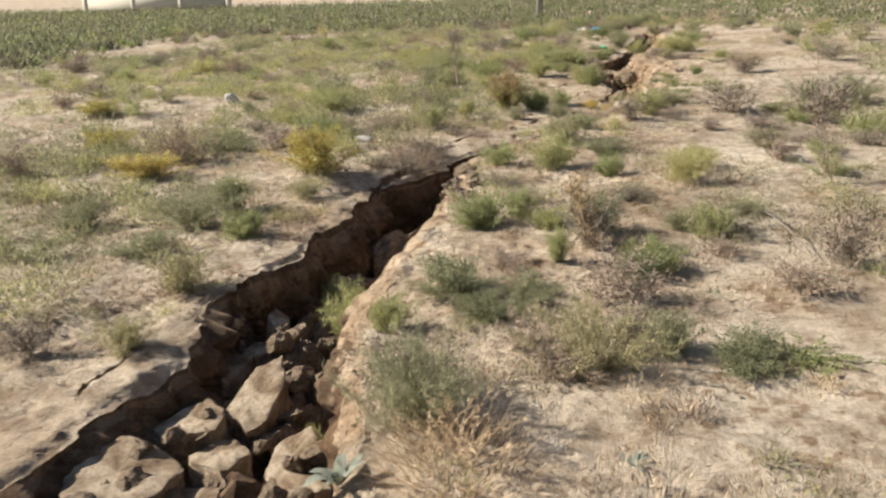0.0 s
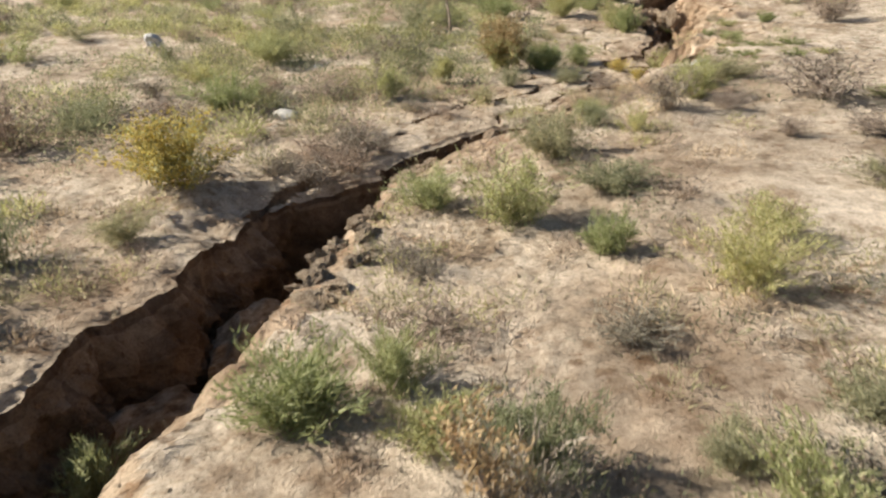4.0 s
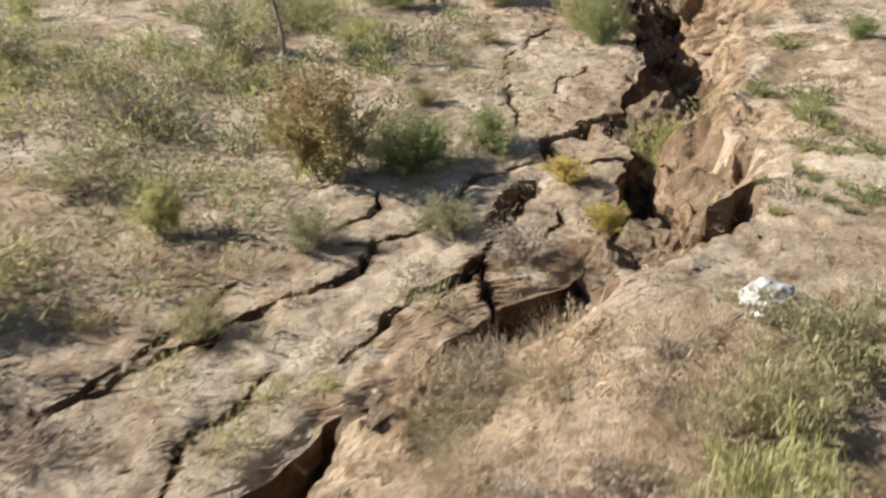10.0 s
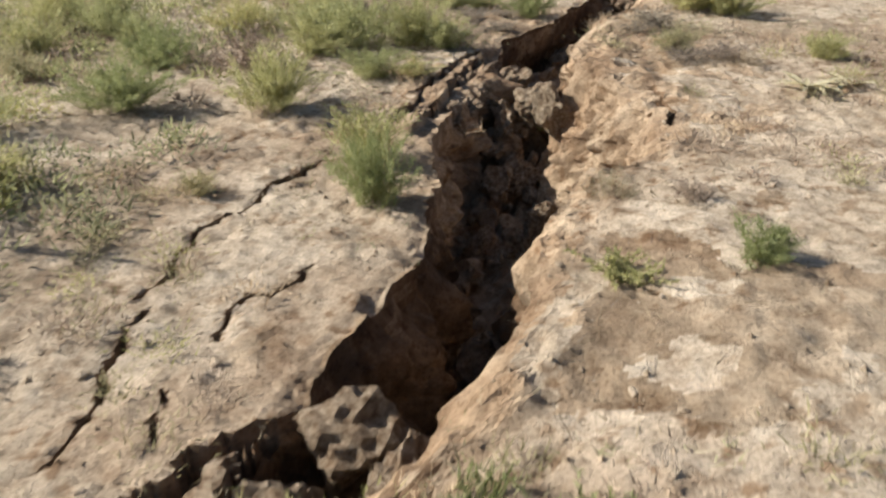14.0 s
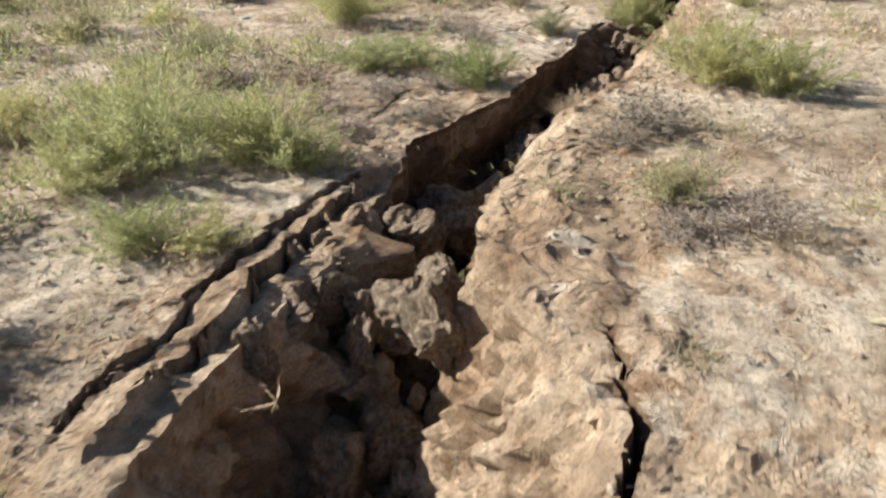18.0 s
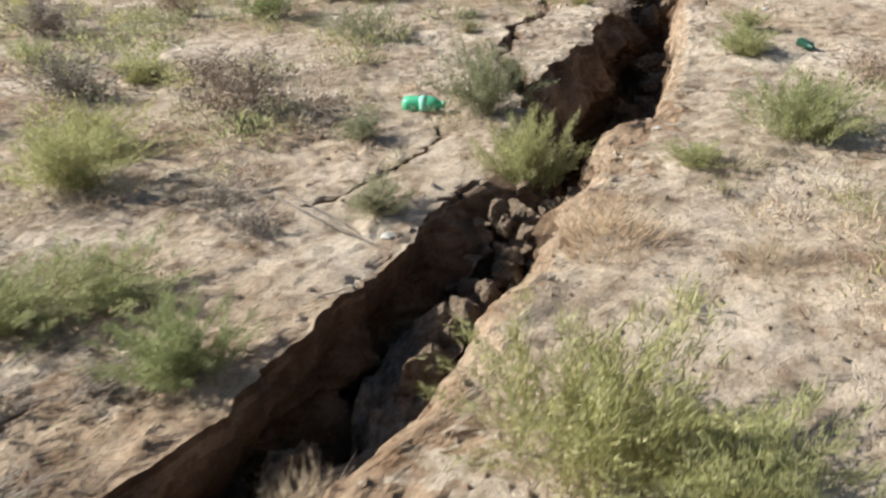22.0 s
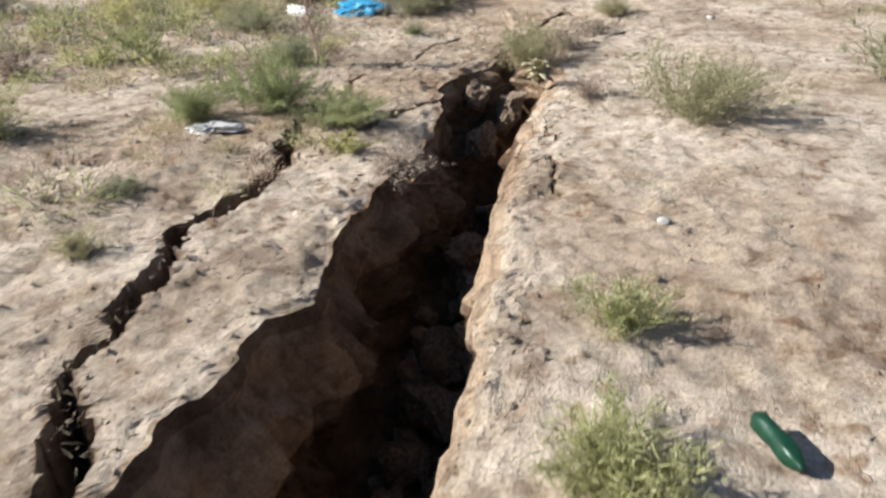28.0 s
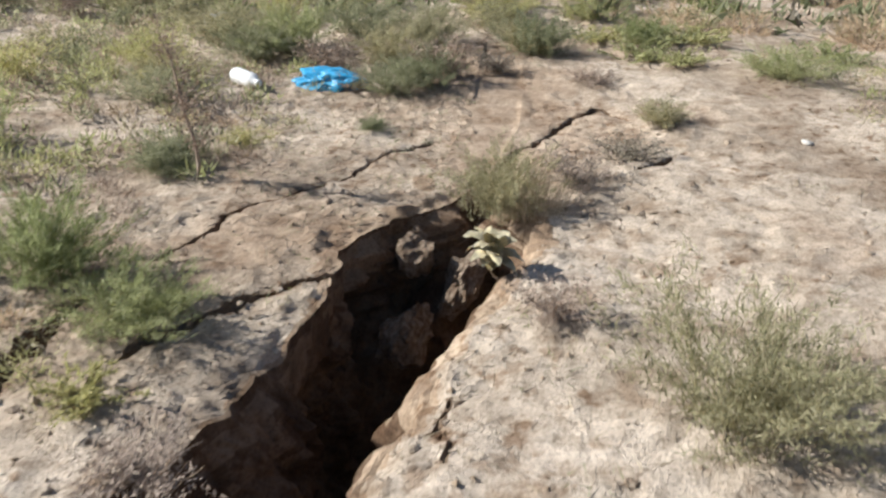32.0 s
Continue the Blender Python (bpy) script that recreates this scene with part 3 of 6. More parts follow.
    part_of[terrace, a - 15:a + 6] = 2
    slope = (run_e[:-1, 0] > 0.2) & (rows[:-1] > 12)
    # lighter soil puts light into the upper walls' colour; worn banks are tan too
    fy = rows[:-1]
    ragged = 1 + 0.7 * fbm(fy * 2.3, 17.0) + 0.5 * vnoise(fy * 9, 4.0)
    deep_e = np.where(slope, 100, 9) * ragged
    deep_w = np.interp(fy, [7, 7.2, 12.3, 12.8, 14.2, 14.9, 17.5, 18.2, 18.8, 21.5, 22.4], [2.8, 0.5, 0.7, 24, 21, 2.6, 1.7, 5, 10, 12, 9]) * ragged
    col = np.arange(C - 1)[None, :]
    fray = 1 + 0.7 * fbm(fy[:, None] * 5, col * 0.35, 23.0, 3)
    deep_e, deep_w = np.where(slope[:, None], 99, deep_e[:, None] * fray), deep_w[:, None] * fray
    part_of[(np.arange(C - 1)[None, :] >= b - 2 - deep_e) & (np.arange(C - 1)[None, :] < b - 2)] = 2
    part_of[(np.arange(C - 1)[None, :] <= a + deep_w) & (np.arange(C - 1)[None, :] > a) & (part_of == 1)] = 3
    worn_e = np.interp(fy, [2, 8.2, 8.6, 9.4, 10.4, 10.9, 12.3, 12.8, 14.2, 14.7, 16.2, 16.8, 17.9, 18.5, 22.6, 23.2], [0.02, 0.2, 0.5, 0.42, 0.2, 0.1, 0.08, 0.36, 0.6, 0.45, 0.1, 0.14, 0.22, 0.03, 0.03, 0.14])[:, None]
    worn_w = np.interp(fy, [8.5, 8.7, 9.1, 9.5, 9.7, 12.8, 13.2, 14.4, 14.9, 15.3, 16.3, 16.8, 22.2, 22.8, 23.3], [0, 0.2, 0.24, 0.22, 0.02, 0.02, 0.3, 0.3, 0.15, 0.5, 0.5, 0.02, 0.02, 0.12, 0.1])[:, None]
    away_e, away_w = X[:-1, :-1] - rx[:-1], lx[:-1] - X[:-1, :-1]
    patchy = 1 + 0.8 * fbm(X[:-1, :-1] * 6, Y[:-1, :-1] * 6, 2.0) + 0.4 * vnoise(X[:-1, :-1] * 22, Y[:-1, :-1] * 22)
    side_e, side_w = np.arange(C - 1)[None, :] >= b - 2, np.arange(C - 1)[None, :] <= a
    part_of[side_e & (away_e < worn_e * patchy)] = 2
    part_of[side_w & (away_w < worn_w * patchy) & (part_of == 0)] = 2
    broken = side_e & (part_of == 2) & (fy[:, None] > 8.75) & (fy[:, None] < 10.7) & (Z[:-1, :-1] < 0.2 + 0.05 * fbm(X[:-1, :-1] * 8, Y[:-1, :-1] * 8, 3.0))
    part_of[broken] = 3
    # paler crust over two stretches of the east ground
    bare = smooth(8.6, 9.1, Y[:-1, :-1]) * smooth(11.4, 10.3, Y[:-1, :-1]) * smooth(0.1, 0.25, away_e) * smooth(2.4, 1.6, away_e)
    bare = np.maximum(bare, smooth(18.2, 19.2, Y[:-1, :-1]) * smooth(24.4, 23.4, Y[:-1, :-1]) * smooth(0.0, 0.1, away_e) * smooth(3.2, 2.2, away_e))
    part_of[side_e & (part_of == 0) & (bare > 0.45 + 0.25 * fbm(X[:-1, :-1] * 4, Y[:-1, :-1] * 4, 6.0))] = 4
    gx, gy = X[:-1, :-1], Y[:-1, :-1]
    strawy = smooth(10.3, 10.7, gy) * smooth(11.9, 11.2, gy) * smooth(0.1, 0.3, away_e) * smooth(1.9, 1.0, away_e) + smooth(0.75, 0.35, np.hypot((gx - 3.98) / 0.8, (gy - 14.55) / 1.1)) + 0.8 * smooth(0.9, 0.4, np.hypot((gx - 2.6) / 0.9, (gy - 15.75) / 0.8))
    part_of[(part_of == 0) & (strawy > 0.5 + 0.45 * fbm(gx * 3, gy * 3, 16.0))] = 5
    part_of[rows[:-1] > 23.5, :] = 0
    part_of[raw[:-1, :-1] | raw[1:, 1:] | raw[:-1, 1:] | raw[1:, :-1]] = 3
    me = bpy.data.meshes.new("ground")
    me.vertices.add(R * C)
    me.vertices.foreach_set("co", co.astype(np.float32).ravel())
    n = (R - 1) * (C - 1)
    me.loops.add(n * 4)
    me.loops.foreach_set("vertex_index", quads.reshape(-1).astype(np.int32))
    me.polygons.add(n)
    me.polygons.foreach_set("loop_start", np.arange(0, n * 4, 4, dtype=np.int32))
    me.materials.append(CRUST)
    me.materials.append(SHADED_EARTH)
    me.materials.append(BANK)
    me.materials.append(MID_EARTH)
    me.materials.append(PALE_CRUST)
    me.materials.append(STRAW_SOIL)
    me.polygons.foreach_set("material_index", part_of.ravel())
    me.update(calc_edges=True)
    flat = (part_of == 0) | (part_of >= 4)
    cut = raw[:-1, :-1] | raw[1:, 1:] | raw[:-1, 1:] | raw[1:, :-1]
    cut[1:] |= cut[:-1].copy()
    cut[:, 1:] |= cut[:, :-1].copy()
    cut[:-1] |= cut[1:].copy()
    cut[:, :-1] |= cut[:, 1:].copy()
    flat &= ~cut
    flat[:, a - 4:a + 2] = False
    flat[:, b - 44:b + 8] = False
    flat[rows[:-1] > 23.5, :] = True
    me.polygons.foreach_set("use_smooth", flat.ravel())
    return tagged(new("ground", me), "cracked dry pale soil split by a deep earth fissure", "ground", kind="structure")


ground = build_ground()


# ---- helpers for things ----
def thing(name, label, category, group="", at=(0, 0, 0), turn=0.0):
    ob = tagged(new(name), label, category, group)
    ob.matrix_basis = pose(*at, 0, 0, turn)
    return ob


def mesh_of(name, verts, faces, mat, flat=True):
    me = bpy.data.meshes.new(name)
    me.from_pydata([tuple(v) for v in verts], [], [tuple(f) for f in faces])
    me.materials.append(mat)
    if not flat:
        me.polygons.foreach_set("use_smooth", np.ones(len(me.polygons), bool))
    me.update()
    return me


def child(name, me, parent, label=""):
    ob = new(name, me)
    ob.parent = parent
    return tagged(ob, label)


def part(name, bm, mat, parent, label="", flat=False):
    me = bpy.data.meshes.new(name)
    bm.to_mesh(me)
    bm.free()
    me.materials.append(mat)
    if not flat:
        me.polygons.foreach_set("use_smooth", np.ones(len(me.polygons), bool))
    return child(name, me, parent, label)


def unit(v):
    return v / np.maximum(np.linalg.norm(v, axis=-1, keepdims=True), 1e-9)


def blades(rng, base, way, length, width):
    """Narrow leaves: one four-cornered, slightly folded blade each."""
    n = len(base)
    way = unit(way)
    side = unit(np.cross(way, rng.normal(size=(n, 3))))
    nor = np.cross(way, side)
    length, width = np.broadcast_to(length, n)[:, None], np.broadcast_to(width, n)[:, None]
    mid = base + way * length * 0.45
    v = np.stack([base, mid + side * width / 2 + nor * width * 0.2, base + way * length, mid - side * width / 2 + nor * width * 0.2], 1)
    return v.reshape(-1, 3), np.arange(4 * n).reshape(n, 4)


def leaflets(rng, base, way, length, width):
    """Small pointed leaves, one three-cornered face each."""
    n = len(base)
    way = unit(way)
    side = unit(np.cross(way, rng.normal(size=(n, 3))))
    length, width = np.broadcast_to(length, n)[:, None], np.broadcast_to(width, n)[:, None]
    v = np.stack([base - side * width / 2, base + side * width / 2, base + way * length], 1)
    return v.reshape(-1, 3), np.arange(3 * n).reshape(n, 3)


def rods(paths, radius):
    """Three-sided tapering stems along rows of points (n, k, 3)."""
    n, k, _ = paths.shape
    tan = unit(np.gradient(paths, axis=1))
    a = unit(np.cross(tan, np.array([0.31, 0.92, 0.23])))
    b = np.cross(tan, a)
    taper = (np.linspace(1, 0.35, k)[None, :, None]) * np.broadcast_to(radius, n)[:, None, None]
    ring = [paths + taper * (math.cos(t) * a + math.sin(t) * b) for t in (0, 2.094, 4.189)]
    v = np.stack(ring, 2).reshape(-1, 3)
    idx = np.arange(n * k * 3).reshape(n, k, 3)
    f = [np.stack([idx[:, :-1, i], idx[:, :-1, (i + 1) % 3], idx[:, 1:, (i + 1) % 3], idx[:, 1:, i]], -1).reshape(-1, 4) for i in range(3)]
    return v, np.vstack(f)


def stem_fan(rng, n, width, height, spread, k=5, low=0.0):
    """Stems that rise from one root and bend outward to an uneven dome."""
    th = rng.uniform(0, 2 * np.pi, n)
    out = np.sqrt(rng.uniform(low, 1, n)) * spread
    reach = (0.72 + 0.28 * rng.uniform(size=n)) * (1 + 0.22 * np.sin(2 * th + rng.uniform(0, 6)) * out)
    u = np.linspace(0, 1, k)[None, :]
    r = (width / 2) * (out * reach)[:, None] * (0.35 * u + 0.65 * u**1.6)
    z = height * (np.sqrt(np.maximum(1 - 0.75 * out**2, 0.05)) * reach)[:, None] * (1.15 * u - 0.15 * u**2)
    wob = rng.normal(0, 0.012, (n, k, 3)) * u[..., None]
    root = rng.normal(0, 0.09 * width, (n, 1, 2))
    return np.stack([r * np.cos(th)[:, None] + root[..., 0], r * np.sin(th)[:, None] + root[..., 1], z], -1) + wob


def along(rng, paths, count, start):
    """Random points on stems, with the stem's way there."""
    n, k, _ = paths.shape
    i = rng.integers(0, n, count)
    u = (start + (1 - start) * rng.uniform(size=count) ** 0.8) * (k - 1.001)
    j = u.astype(int)
    f = (u - j)[:, None]
    return paths[i, j] * (1 - f) + paths[i, j + 1] * f, unit(paths[i, j + 1] - paths[i, j])


# ---- plants ----
PLANT_WORDS = {
    "g": ("shrub", "feathery green steppe shrub growing in dry soil", "shrub"),
    "o": ("shrub", "grey-olive twiggy steppe shrub on dry pale soil", "shrub"),
    "p": ("shrub", "pale yellow-green leafy steppe shrub on dry soil", "shrub"),
    "y": ("flowering_shrub", "shrub covered in bright yellow autumn blooms", "shrub"),
    "d": ("dry_shrub", "leafless brown dry twiggy shrub on dusty soil", "shrub"),
    "r": ("seeding_shrub", "green shrub topped with rusty brown seed heads", "shrub"),
    "s": ("ground_plant", "low sprawling green weed flat on pale soil", "weed"),
    "w": ("grass_tuft", "tuft of bleached dry straw-coloured grass", "grass tuft"),
}


def plant_proto(kind, seed, W=0.4, H=0.3, rich=1.0):
    """One plant about W metres wide and H high, with its stems and leaves."""
    rng = np.random.default_rng(seed)
    name, label, cat = PLANT_WORDS[kind]
    ob = tagged(new(name), label, cat, "steppe plants")
    big = (W / 0.4) ** 1.15 * rich
    if kind in "gop":
        fan = stem_fan(rng, int({"g": 48, "o": 54, "p": 44}[kind] * big**0.6), W, H, 1.0)
        stems = fan
        fine = 0.82 if rich == 1.0 else 1.0
        b, t = along(rng, fan, int({"g": 3900, "o": 3900, "p": 3000}[kind] * big / fine**0.8), 0.1)
        b = b + rng.normal(0, 0.012, b.shape)
        jit = {"g": 0.5, "o": 0.78, "p": 0.62}[kind]
        way = t + rng.normal(0, jit, b.shape) + (0, 0, 0.35)
        leaf = leaflets(rng, b, way, rng.uniform(0.02, 0.055, len(b)) * (1.1 if kind == "g" else 0.95) * fine, rng.uniform(0.0036, 0.0068, len(b)) * fine)
        parts = [("foliage", leaf, LEAF[kind], "")]
        if kind == "p":
            b2, t2 = along(rng, fan, 300, 0.75)
            parts.append(("seed_spray", blades(rng, b2, t2 + rng.normal(0, 0.5, b2.shape), 0.014, 0.009), LEAF["w"], "pale straw-coloured seed heads"))
    elif kind == "y":
        fan = stem_fan(rng, 60, W, H, 1.0)
        stems = fan
        b, t = along(rng, fan, 1600, 0.1)
        parts = [("foliage", leaflets(rng, b, t + rng.normal(0, 0.8, b.shape), 0.035, 0.005), LEAF["p"], "")]
        b2, t2 = along(rng, fan, 4200, 0.35)
        parts.append(("bloom_spray", blades(rng, b2 + rng.normal(0, 0.012, b2.shape), rng.normal(0, 1, b2.shape) + (0, 0, 0.6), 0.015, 0.007), LEAF["y"], "dense yellow flower clusters"))
    elif kind == "d":
        fan = stem_fan(rng, 50, W, H, 1.0)
        b, t = along(rng, fan, 120, 0.25)
        w = unit(t + rng.normal(0, 0.7, b.shape) + (0, 0, 0.2))
        u = np.linspace(0, 1, 3)[None, :, None]
        twigs = b[:, None, :] + w[:, None, :] * u * rng.uniform(0.03, 0.09, (len(b), 1, 1)) + rng.normal(0, 0.006, (len(b), 3, 3)) * u
        stems = fan
        parts = [("brushwood", rods(twigs, 0.0014), LEAF["d"], "")]
        b2, t2 = along(rng, fan, 1600, 0.15)
        parts.append(("dead_foliage", leaflets(rng, b2 + rng.normal(0, 0.01, b2.shape), t2 + rng.normal(0, 0.9, b2.shape), 0.024, 0.0055), LEAF["d"], "shrivelled brown leaves"))
    elif kind == "r":
        fan = stem_fan(rng, 60, W, H, 0.95)
        stems = fan
        b, t = along(rng, fan, 2400, 0.05)
        keep = b[:, 2] < 0.15
        parts = [("foliage", leaflets(rng, b[keep], (t + rng.normal(0, 0.6, b.shape))[keep], 0.045, 0.006), LEAF["g"], "")]
        b2, t2 = along(rng, fan, 3400, 0.42)
        parts.append(("seed_spray", blades(rng, b2 + rng.normal(0, 0.012, b2.shape), t2 + rng.normal(0, 0.7, b2.shape), 0.016, 0.007), LEAF["r"], "tan dry seed heads"))
    elif kind == "s":
        fan = stem_fan(rng, 36, W * 1.1, 0.12, 1.0, low=0.15)
        stems = fan
        b, t = along(rng, fan, 1500, 0.05)
        parts = [("foliage", leaflets(rng, b, t + rng.normal(0, 0.7, b.shape) + (0, 0, 0.2), 0.028, 0.008), LEAF["g"], "")]
    else:
        fan = stem_fan(rng, 46, W, H, 0.85)
        stems = fan[:20]
        n = 520
        th, r = rng.uniform(0, 6.283, n), 0.18 * np.sqrt(rng.uniform(size=n))
        b = np.stack([r * np.cos(th), r * np.sin(th), 0 * r], -1)
        way = np.stack([np.cos(th) * 0.6, np.sin(th) * 0.6, np.ones(n)], -1) + rng.normal(0, 0.3, (n, 3))
        l1 = leaflets(rng, b, way, rng.uniform(0.08, 0.24, n), 0.003)
        b2, t2 = along(rng, fan, 900, 0.4)
        l2 = leaflets(rng, b2, t2 + rng.normal(0, 0.4, b2.shape), 0.028, 0.0034)
        parts = [("grass", (np.vstack([l1[0], l2[0]]), np.vstack([l1[1], l2[1] + len(l1[0])])), LEAF["w"], "")]
    sv, sf = rods(stems[::3] if kind in "gop" else stems[::2], 0.0016)
    tagged(child("stemwork", mesh_of("stemwork", sv, sf, LEAF["d"] if kind == "d" else LEAF["w"] if kind == "w" else STEM), ob), kind="stuff")
    for pname, (v, f), mat, plabel in parts:
        tagged(child(pname, mesh_of(pname, v, f, mat), ob, plabel), kind="stuff")
    return ob


PROTOS = {k: [plant_proto(k, 100 * ord(k) + i) for i in range(2 if k in "yr" else 3)] for k in "gopydrsw"}
for k in "gop":
    PROTOS[k + "+"] = [plant_proto(k, 900 + 10 * ord(k) + i, 0.8, 0.42) for i in range(3)]
    PROTOS[k + "-"] = [plant_proto(k, 700 + 10 * ord(k) + i, 0.5, 0.32, 0.38) for i in range(3)]
_fresh = {(k, i) for k in PROTOS for i in range(len(PROTOS[k]))}
_prng = random.Random(5)


def put_plant(kind, x, y, wide, high, z=None, field=False):
    large = wide * 1.2 > 0.5 and kind in "gop" and not field
    if large:
        kind += "+"
    if field and kind in "gop":
        kind += "-"
    elif kind[0] in "gopyr" and z is None:
        high = max(0.7 * high, 1.1 * high - 0.14 * wide)
    i = _prng.randrange(len(PROTOS[kind]))
    zz = float(ground_z(x, y)) - 0.012 if z is None else z
    tall, broad = (0.42, 0.8) if large else (0.12, 0.4) if kind == "s" else (0.32, 0.5) if kind[-1] == "-" else (0.3, 0.4)
    m = pose(x, y, zz, _prng.uniform(-5, 5), _prng.uniform(-5, 5), _prng.uniform(0, 360)) @ Matrix.Diagonal((wide * 1.2 / broad, wide * 1.2 / broad * _prng.uniform(0.85, 1.15), high * 1.05 / tall, 1))
    if (kind, i) in _fresh:
        _fresh.discard((kind, i))
        PROTOS[kind][i].matrix_basis = m
        return PROTOS[kind][i]
    ob = copy_thing(PROTOS[kind][i], Matrix())
    ob.matrix_basis = m
    return ob


GREEN_A = [(0.97, 3.52, 0.3, 0.2), (0.52, 3.63, 0.15, 0.18), (0.17, 4.3, 0.38, 0.24), (0.42, 4.45, 0.26, 0.2), (-1.4, 5.16, 0.36, 0.22), (1.12, 5.36, 0.24, 0.18), (0.4, 5.87, 0.3, 0.2),
           (1.25, 7.43, 0.2, 0.15), (1.99, 7.88, 0.32, 0.28), (-1.42, 8.62, 0.66, 0.37), (-0.17, 8.97, 0.3, 0.26), (0.25, 9.62, 0.22, 0.24), 
           (2.8, 10.06, 0.16, 0.1), (1.14, 10.27, 0.56, 0.3), (-1.49, 10.33, 0.57, 0.39), (1.21, 10.34, 0.24, 0.24), (1.51, 10.53, 0.3, 0.22), (-1.72, 10.78, 0.56, 0.3), (3.6, 11.54, 0.24, 0.15)]
GREEN_B = [(-0.05, 15.32, 0.66, 0.4), (0.64, 14.5, 0.62, 0.34), (1.49, 15.5, 0.6, 0.36), (0.3, 15.0, 0.5, 0.3), (-0.6, 15.5, 0.6, 0.36), (2.05, 14.3, 0.46, 0.24), (2.29, 12.41, 0.42, 0.38), (0.09, 12.94, 0.72, 0.37), (0.77, 13.49, 0.65, 0.35), (1.59, 13.56, 0.5, 0.38), (4.88, 14.37, 0.3, 0.2), (1.81, 14.96, 0.75, 0.47), (2.28, 15.12, 0.65, 0.43),
           (4.37, 15.78, 0.66, 0.38), (4.64, 15.62, 0.52, 0.32), (1.56, 14.78, 0.5, 0.34), (2.5, 14.98, 0.36, 0.22), (2.5, 16.55, 0.52, 0.26), (3.19, 16.34, 0.48, 0.31), (2.72, 16.77, 0.7, 0.27), (4.91, 17.5, 0.26, 0.12), (2.14, 17.71, 0.58, 0.37), (1.99, 18.2, 0.64, 0.32),
           (5.42, 17.78, 0.6, 0.34), (5.52, 19.13, 0.38, 0.2), (1.69, 19.51, 0.38, 0.25), (3.93, 22.14, 0.42, 0.26), (4.72, 22.05, 0.54, 0.26), (4.32, 22.25, 0.58, 0.38), (7.68, 25.3, 0.62, 0.27), (6.9, 26.4, 0.6, 0.3)]
OLIVE_A = [(-0.1, 2.19, 0.42, 0.34), (0.53, 2.56, 0.46, 0.28), (-1.5, 3.3, 0.3, 0.2), (-1.5, 4.1, 0.4, 0.28), (0.79, 4.08, 0.28, 0.24), (1.26, 4.16, 0.2, 0.14), (2.3, 4.28, 0.36, 0.2), (-1.9, 4.71, 0.4, 0.2),
           (-1.81, 5.38, 0.63, 0.36), (-2.63, 5.45, 0.4, 0.25), (-1.67, 5.8, 0.36, 0.34), (1.24, 6.02, 0.4, 0.18), (-1.13, 6.03, 0.26, 0.18), (2.45, 6.04, 0.34, 0.18), (0.99, 6.58, 0.4, 0.28),
           (1.27, 7.21, 0.22, 0.16), (-2.3, 8.07, 0.7, 0.3), (4.23, 8.27, 0.67, 0.37), (2.35, 8.46, 0.4, 0.22), (2.12, 8.22, 0.34, 0.2), (0.61, 8.99, 0.22, 0.15), (0.84, 9.54, 0.24, 0.18)]
OLIVE_B = [(1.36, 9.65, 0.26, 0.18), (1.15, 11.18, 0.2, 0.14), (0.67, 11.93, 0.28, 0.16), (1.5, 12.47, 0.16, 0.12), (3.97, 14.41, 0.32, 0.2), (1.34, 16.91, 0.44, 0.2), (3.62, 17.45, 0.3, 0.18), (3.39, 18.34, 0.3, 0.16),
           (4.04, 18.76, 0.52, 0.46), (3.86, 20.58, 0.22, 0.13), (3.82, 21.15, 0.27, 0.1), (5.86, 23.05, 0.44, 0.36), (4.27, 23.45, 0.35, 0.18), (3.7, 24.89, 0.5, 0.29),
           (5.31, 25.06, 0.5, 0.3), (5.98, 26.2, 0.5, 0.3), (6.7, 24.2, 0.3, 0.16)]
PALE = [(1.55, 5.05, 0.42, 0.28), (1.75, 5.5, 0.3, 0.2), (0.77, 5.69, 0.4, 0.32), (1.5, 7.04, 0.2, 0.14), (-0.38, 14.75, 0.6, 0.36), (0.91, 15.3, 0.66, 0.36), (0.62, 12.36, 0.4, 0.24), (2.2, 12.9, 0.4, 0.34), (2.31, 14.32, 0.3, 0.14),
        (2.85, 21.97, 0.76, 0.43), (1.38, 4.0, 0.3, 0.22)]
OTHERS = [("y", 1.86, 10.11, 0.2, 0.15), ("p", 5.66, 19.72, 0.26, 0.17), ("o", 6.5, 21.6, 0.62, 0.39), ("y", -2.66, 6.8, 0.59, 0.3), ("y", -1.21, 6.84, 0.54, 0.46), ("y", -3.6, 8.3, 0.5, 0.3), ("y", -4.6, 10.5, 0.6, 0.3), ("r", 0.77, 10.17, 0.56, 0.56),
          ("d", -1.96, 3.28, 0.34, 0.22), ("d", 0.72, 3.85, 0.3, 0.3), ("d", 1.77, 7.5, 0.36, 0.26), ("d", -0.2, 7.5, 0.36, 0.24), ("d", 1.62, 9.45, 0.26, 0.16), ("d", 3.52, 12.09, 0.2, 0.1)]
